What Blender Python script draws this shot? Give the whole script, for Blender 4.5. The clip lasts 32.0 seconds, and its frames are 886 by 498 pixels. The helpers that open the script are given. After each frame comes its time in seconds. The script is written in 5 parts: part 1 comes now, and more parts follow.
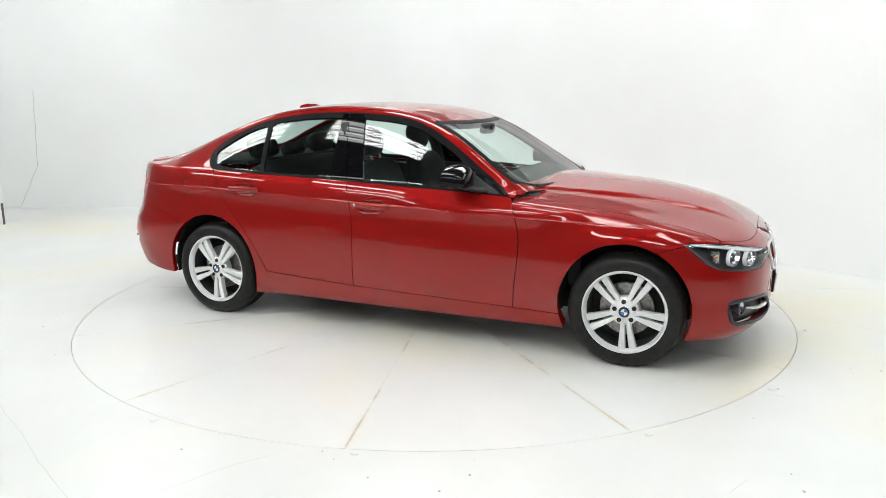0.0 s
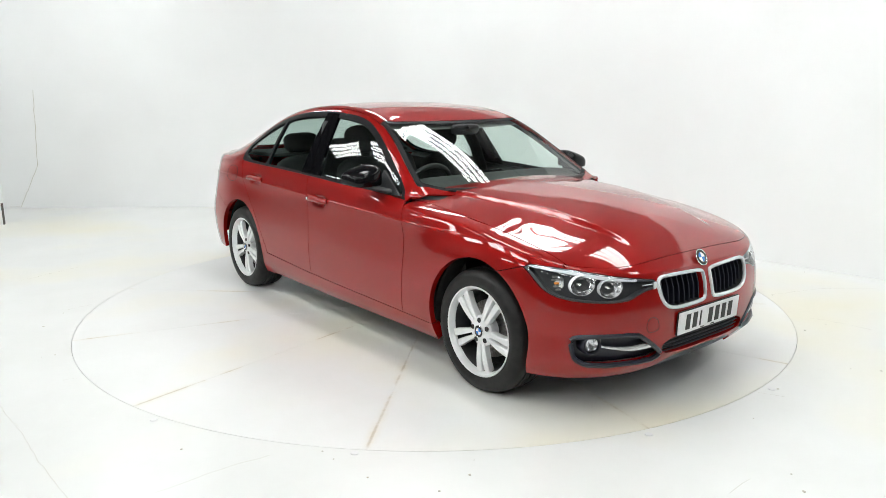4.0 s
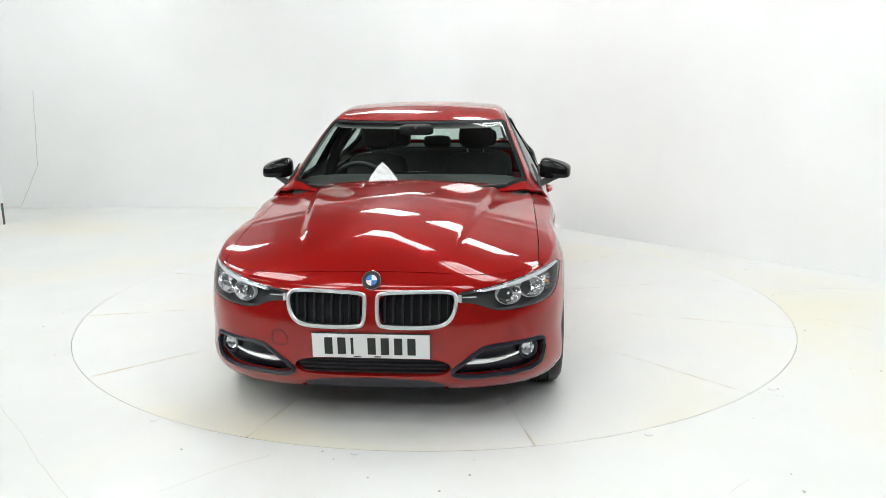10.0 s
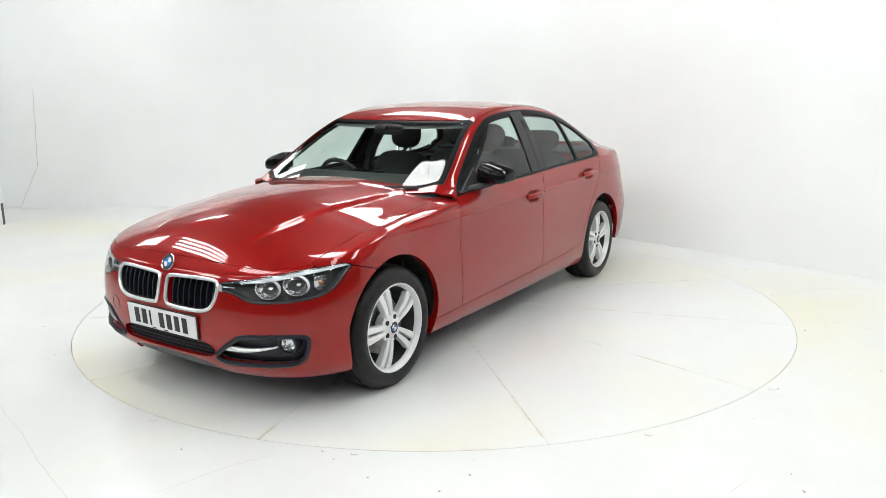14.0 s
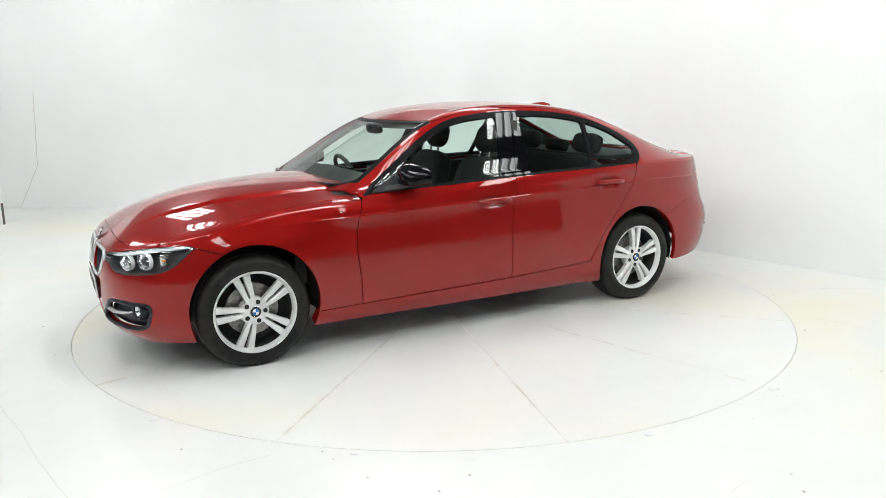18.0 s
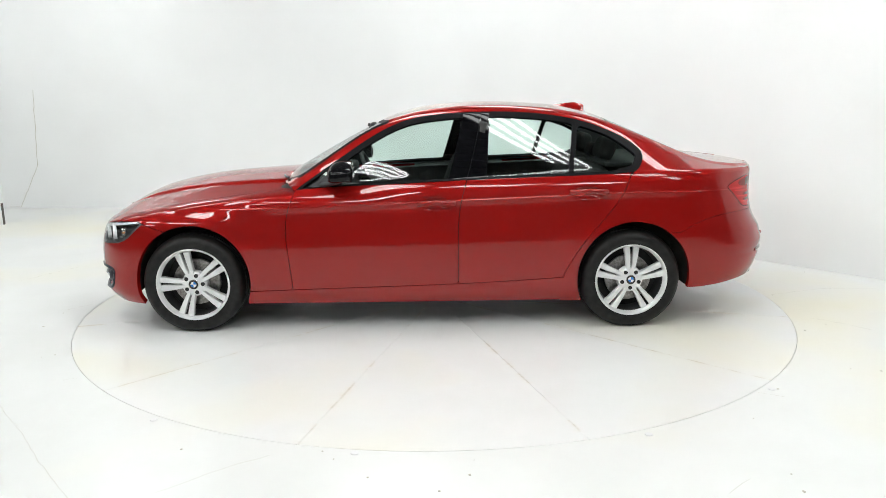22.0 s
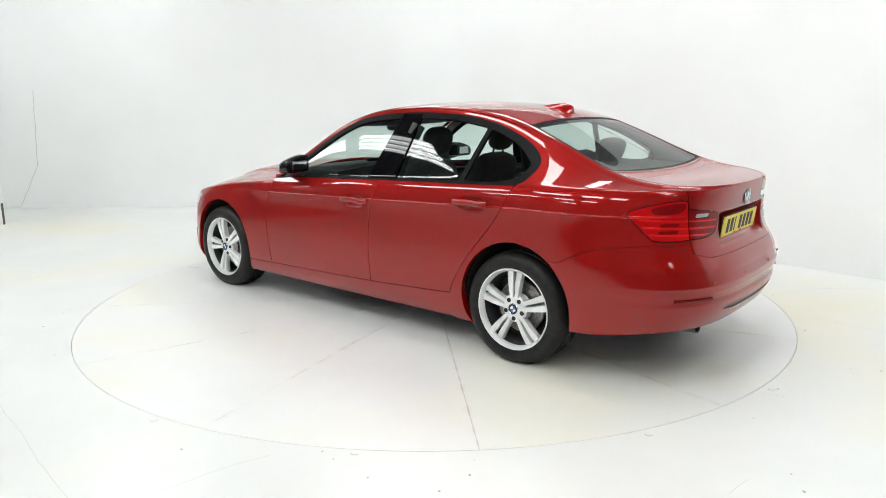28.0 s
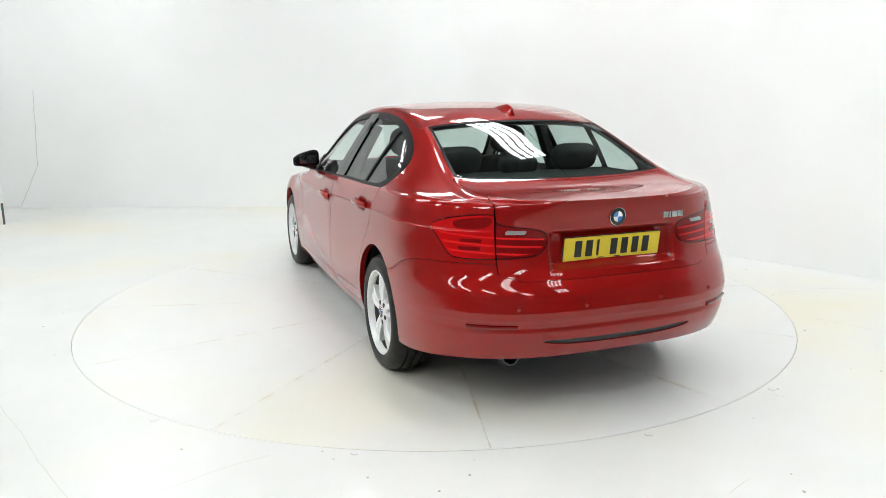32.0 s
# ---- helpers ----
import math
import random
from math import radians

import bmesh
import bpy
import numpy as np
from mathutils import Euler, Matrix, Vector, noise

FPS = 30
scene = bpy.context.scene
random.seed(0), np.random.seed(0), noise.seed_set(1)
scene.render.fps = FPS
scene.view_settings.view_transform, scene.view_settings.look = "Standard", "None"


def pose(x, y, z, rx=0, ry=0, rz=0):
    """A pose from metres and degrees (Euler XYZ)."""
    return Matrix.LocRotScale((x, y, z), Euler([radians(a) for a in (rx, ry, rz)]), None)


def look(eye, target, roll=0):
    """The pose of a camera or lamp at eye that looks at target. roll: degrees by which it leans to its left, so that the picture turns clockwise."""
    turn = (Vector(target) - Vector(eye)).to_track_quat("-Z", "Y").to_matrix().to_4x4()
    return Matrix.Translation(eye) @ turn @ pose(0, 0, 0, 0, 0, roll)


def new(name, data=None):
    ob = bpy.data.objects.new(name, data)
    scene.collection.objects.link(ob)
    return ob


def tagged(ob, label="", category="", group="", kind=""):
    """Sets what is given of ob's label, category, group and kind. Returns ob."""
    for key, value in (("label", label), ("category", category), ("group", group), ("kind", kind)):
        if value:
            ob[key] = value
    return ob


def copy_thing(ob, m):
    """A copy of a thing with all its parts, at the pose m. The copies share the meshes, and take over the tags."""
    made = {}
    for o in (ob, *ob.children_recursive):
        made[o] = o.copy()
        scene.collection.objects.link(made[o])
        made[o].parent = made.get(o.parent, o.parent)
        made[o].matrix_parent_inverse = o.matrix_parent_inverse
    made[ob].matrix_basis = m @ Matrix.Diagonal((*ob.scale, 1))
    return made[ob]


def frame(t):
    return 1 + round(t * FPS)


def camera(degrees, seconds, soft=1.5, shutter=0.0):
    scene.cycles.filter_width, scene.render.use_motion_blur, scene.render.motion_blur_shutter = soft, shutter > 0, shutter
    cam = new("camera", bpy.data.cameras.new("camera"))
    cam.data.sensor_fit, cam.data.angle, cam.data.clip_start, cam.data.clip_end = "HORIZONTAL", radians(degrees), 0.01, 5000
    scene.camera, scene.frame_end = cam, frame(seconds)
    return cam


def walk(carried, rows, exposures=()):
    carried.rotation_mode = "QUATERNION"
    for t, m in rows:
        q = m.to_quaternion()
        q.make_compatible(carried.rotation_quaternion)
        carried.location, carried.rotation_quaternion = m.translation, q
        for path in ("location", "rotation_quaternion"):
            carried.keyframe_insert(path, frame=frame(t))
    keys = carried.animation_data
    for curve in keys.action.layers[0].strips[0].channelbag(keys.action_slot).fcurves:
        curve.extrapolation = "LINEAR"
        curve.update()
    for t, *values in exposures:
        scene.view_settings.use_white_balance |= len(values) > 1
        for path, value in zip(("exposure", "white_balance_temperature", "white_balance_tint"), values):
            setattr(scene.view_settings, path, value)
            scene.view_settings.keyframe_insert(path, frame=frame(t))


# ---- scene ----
# The camera stands still, one car length and a little from the axis of the turntable.
LENS = 62.47
EYE = (0.0, -5.343, 1.480)
cam = camera(LENS, 32.0, soft=0.65)
AIM = look(EYE, (EYE[0] + 0.010465, EYE[1] + 0.978844, EYE[2] - 0.204338), roll=-0.37)
walk(cam, [(0.0, AIM), (32.0, AIM)], exposures=[(0.0, 0.0), (32.0, 0.0)])

# Turntable: axis at the origin, turning clockwise at a steady rate.
RADIUS = 2.47
CAR_OFFSET = (-0.153, 0.080)


def smooth_through(xs, ys):
    """A smooth function through a few points (cubic, with slopes from the neighbours)."""
    slopes = np.gradient(np.array(ys), np.array(xs))

    def f(x):
        i = int(np.clip(np.searchsorted(xs, x) - 1, 0, len(xs) - 2))
        h = xs[i + 1] - xs[i]
        u = (x - xs[i]) / h
        return (2 * u ** 3 - 3 * u ** 2 + 1) * ys[i] + (u ** 3 - 2 * u ** 2 + u) * h * slopes[i] + (3 * u ** 2 - 2 * u ** 3) * ys[i + 1] + (u ** 3 - u ** 2) * h * slopes[i + 1]
    return f


# the drive is not quite even: degrees by which it runs ahead or behind
SWAY = smooth_through([0.0, 3.5, 6.0, 9.0, 12.0, 14.5, 17.0, 20.0, 23.0, 25.5, 28.0, 30.0, 32.0], [0.44, 0.72, 0.64, 0.06, -0.5, -0.62, -0.55, -0.23, 0.19, 0.42, 0.70, 0.5, -0.02])


def heading(t):
    """Degrees by which the table and the car on it are turned at t seconds."""
    return -137.15 - 112.44 * (t - 16.0) / 16.0 + float(SWAY(t))


# ---- light ----
world = bpy.data.worlds.new("world")
scene.world = world
world.use_nodes = True
world.node_tree.nodes["Background"].inputs[0].default_value = (0.9, 0.95, 1.0, 1)
world.node_tree.nodes["Background"].inputs[1].default_value = 0.05
TUBE_POWER = 13.2
# ---- materials ----
def material(name, color, rough=0.5, metal=0.0, coat=0.0, spec=0.5, emit=None, power=0.0):
    m = bpy.data.materials.new(name)
    m.use_nodes = True
    b = m.node_tree.nodes["Principled BSDF"]
    b.inputs["Base Color"].default_value = (*color, 1)
    b.inputs["Roughness"].default_value = rough
    b.inputs["Metallic"].default_value = metal
    b.inputs["Coat Weight"].default_value = coat
    b.inputs["Coat Roughness"].default_value = 0.02
    b.inputs["Specular IOR Level"].default_value = spec
    if emit:
        b.inputs["Emission Color"].default_value = (*emit, 1)
        b.inputs["Emission Strength"].default_value = power
    return m


def node(m, kind, **values):
    n = m.node_tree.nodes.new(kind)
    for key, value in values.items():
        n.inputs[key.replace("_", " ")].default_value = value
    return n


def link(m, a, out, b, into):
    m.node_tree.links.new(a.outputs[out], b.inputs[into])


def grain(m, scale, low, high, detail=4.0, into="Base Color", space="Object", ramp=(0.35, 0.65)):
    """Noise between two values or colours on one input of the surface."""
    b = m.node_tree.nodes["Principled BSDF"]
    c = node(m, "ShaderNodeTexCoord")
    n = node(m, "ShaderNodeTexNoise", Scale=scale, Detail=detail)
    r = m.node_tree.nodes.new("ShaderNodeValToRGB")
    r.color_ramp.elements[0].position, r.color_ramp.elements[1].position = ramp
    r.color_ramp.elements[0].color = (*low, 1) if isinstance(low, tuple) else (low, low, low, 1)
    r.color_ramp.elements[1].color = (*high, 1) if isinstance(high, tuple) else (high, high, high, 1)
    link(m, c, space, n, "Vector")
    link(m, n, "Fac", r, "Fac")
    link(m, r, "Color", b, into)
    return m


def bumpy(m, scale, strength, distance=0.002, detail=3.0):
    b = m.node_tree.nodes["Principled BSDF"]
    c = node(m, "ShaderNodeTexCoord")
    n = node(m, "ShaderNodeTexNoise", Scale=scale, Detail=detail)
    u = node(m, "ShaderNodeBump", Strength=strength, Distance=distance)
    link(m, c, "Object", n, "Vector")
    link(m, n, "Fac", u, "Height")
    link(m, u, "Normal", b, "Normal")
    return m


def glass(name, tint, rough=0.0, gloss=1.0):
    """A thin pane: tinted see-through, with the gloss of glass by its angle."""
    m = bpy.data.materials.new(name)
    m.use_nodes = True
    t = m.node_tree
    t.nodes.remove(t.nodes["Principled BSDF"])
    clear = node(m, "ShaderNodeBsdfTransparent", Color=(*tint, 1))
    shine = node(m, "ShaderNodeBsdfGlossy", Roughness=rough)
    mix = node(m, "ShaderNodeMixShader")
    f = node(m, "ShaderNodeLayerWeight", Blend=0.5)
    p = node(m, "ShaderNodeMath")
    p.operation = "POWER"
    p.inputs[1].default_value = 5.0
    a = node(m, "ShaderNodeMath")
    a.operation = "MULTIPLY_ADD"
    a.inputs[1].default_value, a.inputs[2].default_value = 0.80, 0.055 * gloss
    link(m, f, "Facing", p, 0)
    link(m, p, 0, a, 0)
    link(m, a, 0, mix, 0)
    link(m, clear, 0, mix, 1)
    link(m, shine, 0, mix, 2)
    link(m, mix, 0, t.nodes["Material Output"], "Surface")
    return m


PAINT = material("red_metallic_paint", (0.29, 0.003, 0.003), 0.36, 0.25, 1.0, 0.05)
PAINT.node_tree.nodes["Principled BSDF"].inputs["Coat IOR"].default_value = 1.52
PAINT.node_tree.nodes["Principled BSDF"].inputs["Coat Roughness"].default_value = 0.008
grain(PAINT, 900.0, (0.255, 0.003, 0.002), (0.325, 0.005, 0.004), 1.0)
GAP = material("black_gap", (0.01, 0.01, 0.01), 0.8)
TRIM = material("satin_black_trim", (0.007, 0.007, 0.008), 0.4, 0, 0, 0.07)
PLASTIC = bumpy(material("black_plastic", (0.018, 0.018, 0.020), 0.5), 400, 0.2, 0.0005)
BLUEBLACK = material("dark_grille_plastic", (0.012, 0.013, 0.022), 0.35)
GLOSSBLACK = material("gloss_black", (0.005, 0.005, 0.006), 0.04, 0, 0, 0.25)
PILLAR = material("gloss_black_pillar", (0.004, 0.004, 0.005), 0.03, 0, 0, 0.22)
CHROME = material("chrome", (0.86, 0.87, 0.88), 0.12, 1.0)
SATIN = material("satin_chrome", (0.80, 0.81, 0.82), 0.26, 0.55)
SILVER = bumpy(grain(material("silver_alloy", (0.80, 0.81, 0.81), 0.29, 0.22, 0.3), 14, (0.76, 0.765, 0.765), (0.83, 0.84, 0.84)), 700, 0.05, 0.0003)
DARKALLOY = material("dark_inner_rim", (0.06, 0.06, 0.062), 0.5, 0.5)
STEEL = grain(material("brake_steel", (0.3, 0.29, 0.28), 0.38, 0.9), 60, (0.2, 0.19, 0.18), (0.36, 0.35, 0.34))
RUBBER = bumpy(grain(material("tyre_rubber", (0.012, 0.012, 0.012), 0.45, 0, 0, 0.3), 25, (0.007, 0.007, 0.0068), (0.014, 0.0135, 0.013)), 300, 0.3, 0.0006)
GLASS = glass("tinted_glass", (0.84, 0.94, 0.905), gloss=1.25)
SCREENGLASS = glass("windscreen_glass", (0.86, 0.94, 0.91), gloss=1.3)
REARGLASS = glass("rear_window_glass", (0.72, 0.83, 0.79), gloss=1.3)
LENSGLASS = glass("clear_lens", (0.93, 0.94, 0.95))
REDLENS = material("red_lens", (0.48, 0.004, 0.005), 0.15, 0, 0.45, 0.1)
REDDARK = material("dark_red_lens", (0.16, 0.003, 0.004), 0.08, 0, 0.7, 0.2)
REDGLOW = material("red_light_bar", (0.68, 0.010, 0.010), 0.2, 0, 0.5, 0.2)
PLATE_WHITE = grain(material("white_reflective_plate", (0.78, 0.78, 0.76), 0.35), 300, 0.72, 0.82)
PLATE_YELLOW = grain(material("yellow_reflective_plate", (0.80, 0.62, 0.03), 0.35), 300, (0.72, 0.55, 0.02), (0.82, 0.64, 0.04))
BLACKINK = material("black_ink", (0.012, 0.012, 0.012), 0.5)
BLUE = material("badge_blue", (0.05, 0.22, 0.60), 0.15, 0, 1)
WHITE = material("badge_white", (0.8, 0.8, 0.8), 0.15, 0, 1)
CLOTH = grain(material("black_seat_cloth", (0.02, 0.02, 0.021), 0.9), 25, 0.017, 0.026)
DASH = grain(material("soft_dash_plastic", (0.022, 0.022, 0.023), 0.6), 20, 0.018, 0.026)
HEADLINER = material("grey_headliner", (0.20, 0.195, 0.19), 0.9)
UNDER = grain(material("dark_underbody", (0.02, 0.02, 0.02), 0.8), 12, 0.012, 0.03)
EXHAUST = material("exhaust_steel", (0.12, 0.12, 0.12), 0.35, 0.9)
# ---- mesh tools ----
def mesh_object(name, verts, faces, mat, parent=None, normals=None, smooth=True, label=""):
    me = bpy.data.meshes.new(name)
    me.from_pydata([tuple(map(float, v)) for v in verts], [], [tuple(int(i) for i in f) for f in faces])
    for m in (mat if isinstance(mat, (list, tuple)) else [mat]):
        me.materials.append(m)
    me.polygons.foreach_set("use_smooth", [smooth] * len(me.polygons))
    if normals is not None:
        me.normals_split_custom_set([tuple(map(float, n)) for n in normals])
    me.update()
    ob = new(name, me)
    if parent:
        ob.parent = parent
    if label:
        tagged(ob, label=label)
    return ob


def part(name, bm, mat, parent=None, label="", smooth=False, m=None, sharp=35):
    """Links a bmesh as one mesh object under a thing or a part."""
    me = bpy.data.meshes.new(name)
    bmesh.ops.recalc_face_normals(bm, faces=bm.faces)
    bm.to_mesh(me)
    bm.free()
    for one in (mat if isinstance(mat, (list, tuple)) else [mat]):
        me.materials.append(one)
    if smooth:
        me.shade_smooth()
        me.set_sharp_from_angle(angle=radians(sharp))
    ob = new(name, me)
    if parent:
        ob.parent = parent
    if m is not None:
        ob.matrix_basis = m
    if label:
        tagged(ob, label=label)
    return ob


def box(bm, x0, x1, y0, y1, z0, z1, bevel=0.0, segments=2):
    made = bmesh.ops.create_cube(bm, size=1.0, matrix=Matrix.Translation(((x0 + x1) / 2, (y0 + y1) / 2, (z0 + z1) / 2)) @ Matrix.Diagonal((x1 - x0, y1 - y0, z1 - z0, 1)))
    if bevel:
        edges = list({e for v in made["verts"] for e in v.link_edges})
        bmesh.ops.bevel(bm, geom=edges, offset=bevel, segments=segments, affect="EDGES", profile=0.5)
    return bm


def boxes(*rows, bevel=0.0):
    bm = bmesh.new()
    for r in rows:
        box(bm, *r, bevel=bevel)
    return bm


def tube(bm, points, radius, sides=8, closed=False, flat=1.0):
    """A round bar along points."""
    pts = [Vector(p) for p in points]
    n, rings = len(pts), []
    for i, p in enumerate(pts):
        a = pts[(i - 1) % n] if closed or i else pts[0]
        b = pts[(i + 1) % n] if closed or i < n - 1 else pts[-1]
        d = (b - a).normalized()
        side = d.cross(Vector((0.13, 0.21, 1))).normalized()
        up = side.cross(d)
        rings.append([bm.verts.new(p + side * math.cos(k * 2 * math.pi / sides) * radius + up * math.sin(k * 2 * math.pi / sides) * radius * flat) for k in range(sides)])
    for i in range(n if closed else n - 1):
        a, b = rings[i], rings[(i + 1) % n]
        for k in range(sides):
            bm.faces.new((a[k], a[(k + 1) % sides], b[(k + 1) % sides], b[k]))
    if not closed:
        bm.faces.new(rings[0]), bm.faces.new(rings[-1])
    return bm


def lathe(bm, profile, steps=48, axis="y"):
    """Turns a profile of (radius, along) rows about an axis."""
    rings = []
    for r, h in profile:
        ring = []
        for k in range(steps):
            a = 2 * math.pi * k / steps
            c, s = r * math.cos(a), r * math.sin(a)
            ring.append(bm.verts.new((c, h, s) if axis == "y" else (h, c, s) if axis == "x" else (c, s, h)))
        rings.append(ring)
    for a, b in zip(rings, rings[1:]):
        for k in range(steps):
            bm.faces.new((a[k], a[(k + 1) % steps], b[(k + 1) % steps], b[k]))
    return bm


def curve(xs, ys):
    """A smooth function through the points (natural cubic spline)."""
    xs, ys = np.array(xs, float), np.array(ys, float)
    if xs[0] > xs[-1]:
        xs, ys = xs[::-1], ys[::-1]
    n, h = len(xs), np.diff(xs)
    a, r = np.eye(n), np.zeros(n)
    for i in range(1, n - 1):
        a[i, i - 1:i + 2] = h[i - 1], 2 * (h[i - 1] + h[i]), h[i]
        r[i] = 6 * ((ys[i + 1] - ys[i]) / h[i] - (ys[i] - ys[i - 1]) / h[i - 1])
    k = np.linalg.solve(a, r)

    def f(x):
        x = np.clip(x, xs[0], xs[-1])
        i = np.clip(np.searchsorted(xs, x) - 1, 0, n - 2)
        t0, t1, w = xs[i + 1] - x, x - xs[i], h[i]
        return (k[i] * t0 ** 3 + k[i + 1] * t1 ** 3) / (6 * w) + (ys[i] / w - k[i] * w / 6) * t0 + (ys[i + 1] / w - k[i + 1] * w / 6) * t1
    return f


def smooth_step(a, b, x):
    t = np.clip((x - a) / (b - a), 0, 1)
    return t * t * (3 - 2 * t)


def rounded(points, times=3):
    """Cuts the corners of a closed outline."""
    p = np.array(points, float)
    for _ in range(times):
        q = np.roll(p, -1, axis=0)
        p = np.stack([0.75 * p + 0.25 * q, 0.25 * p + 0.75 * q], 1).reshape(-1, 2)
    return p


def inside(outline, a, b):
    """Signed distance to a closed outline, above nought inside."""
    a, b = np.asarray(a, float), np.asarray(b, float)
    best, odd = np.full(a.shape, 1e9), np.zeros(a.shape, bool)
    for (x0, y0), (x1, y1) in zip(outline, np.roll(outline, -1, axis=0)):
        dx, dy = x1 - x0, y1 - y0
        t = np.clip(((a - x0) * dx + (b - y0) * dy) / (dx * dx + dy * dy + 1e-12), 0, 1)
        best = np.minimum(best, np.hypot(a - x0 - t * dx, b - y0 - t * dy))
        cross = ((y0 > b) != (y1 > b)) & (a < (x1 - x0) * (b - y0) / (y1 - y0 + 1e-12) + x0)
        odd ^= cross
    return np.where(odd, best, -best)


def sheet(surface, us, vs, keeps=(), thick=0.012, lift=0.0, mirror=False, centre=(0, 0, 0.55)):
    """A piece of a surface, cut clean along each keep(P, u, v) = 0, with its edge turned inwards. Returns vertices, faces and corner normals."""
    us, vs = np.array(us, float), np.array(vs, float)
    U, V = np.meshgrid(us, vs, indexing="ij")
    P = surface(U, V)
    F = np.stack([k(P, U, V) for k in keeps], -1) if keeps else np.ones(U.shape + (1,))
    n0, n1 = U.shape
    table, uv, faces = {}, [], []

    def vert(u, v):
        key = (round(u, 7), round(v, 7))
        if key not in table:
            table[key] = len(uv)
            uv.append((u, v))
        return table[key]
    good = (F > 0).all(-1)
    allin = good[:-1, :-1] & good[1:, :-1] & good[1:, 1:] & good[:-1, 1:]
    dead = ((F[:-1, :-1] <= 0) & (F[1:, :-1] <= 0) & (F[1:, 1:] <= 0) & (F[:-1, 1:] <= 0)).any(-1)
    for i in range(n0 - 1):
        for j in range(n1 - 1):
            if dead[i, j]:
                continue
            corners = ((i, j), (i + 1, j), (i + 1, j + 1), (i, j + 1))
            if allin[i, j]:
                faces.append([vert(U[c], V[c]) for c in corners])
                continue
            poly = [np.concatenate(([U[c], V[c]], F[c])) for c in corners]
            for k in range(F.shape[-1]):
                out = []
                for a, b in zip(poly, poly[1:] + poly[:1]):
                    fa, fb = a[2 + k], b[2 + k]
                    if fa > 0:
                        out.append(a)
                    if (fa > 0) != (fb > 0):
                        out.append(a + (b - a) * (fa / (fa - fb)))
                poly = out
                if len(poly) < 3:
                    break
            if len(poly) >= 3:
                ids = []
                for q in poly:
                    w = vert(q[0], q[1])
                    if w not in ids:
                        ids.append(w)
                if len(ids) >= 3:
                    faces.append(ids)
    if not faces:
        return np.zeros((0, 3)), [], np.zeros((0, 3))
    uv = np.array(uv)
    u, v = uv[:, 0], uv[:, 1]
    hu, hv = 1e-3 * (us[-1] - us[0]), 1e-3 * (vs[-1] - vs[0])
    p = surface(u, v)
    du = surface(np.minimum(u + hu, us.max()), v) - surface(np.maximum(u - hu, us.min()), v)
    dv = surface(u, np.minimum(v + hv, vs.max())) - surface(u, np.maximum(v - hv, vs.min()))
    nor = np.cross(du, dv)
    nor /= np.linalg.norm(nor, axis=1)[:, None] + 1e-12
    out = np.sum(nor * (p - np.array([[c if k else 0 for k, c in enumerate(centre)]]) - np.stack([np.clip(p[:, 0], -1.7, 1.5), 0 * u, 0 * u], 1)), 1)
    turned = out.sum() < 0
    if turned:
        nor = -nor
        faces = [f[::-1] for f in faces]
    p = p + nor * lift
    if mirror:
        p, nor = p * (1, -1, 1), nor * (1, -1, 1)
        faces = [f[::-1] for f in faces]
    corner = [nor[k] for f in faces for k in f]
    if thick:
        seen = {}
        for f in faces:
            for a, b in zip(f, f[1:] + f[:1]):
                seen[(a, b)] = seen.get((a, b), 0) + 1
        rim = [e for e in seen if (e[1], e[0]) not in seen]
        extra, idx = [], {}
        base = len(p)
        for e in rim:
            for k in e:
                if k not in idx:
                    idx[k] = base + 2 * len(idx)
                    extra += [p[k], p[k] - nor[k] * thick]
        p = np.concatenate([p, np.array(extra)])
        for a, b in rim:
            f = [idx[b], idx[a], idx[a] + 1, idx[b] + 1]
            faces.append(f)
            d = np.cross(p[f[1]] - p[f[0]], p[f[3]] - p[f[0]])
            d = d / (np.linalg.norm(d) + 1e-12)
            corner += [d] * 4
    return p, faces, np.array(corner)


def panel(name, sheets, mat, parent, label=""):
    """One mesh of several pieces of surface."""
    verts, faces, normals, n = [], [], [], 0
    for p, f, c in sheets:
        verts += list(p)
        faces += [[i + n for i in q] for q in f]
        normals += list(c)
        n += len(p)
    return mesh_object(name, verts, faces, mat, parent, normals, True, label)
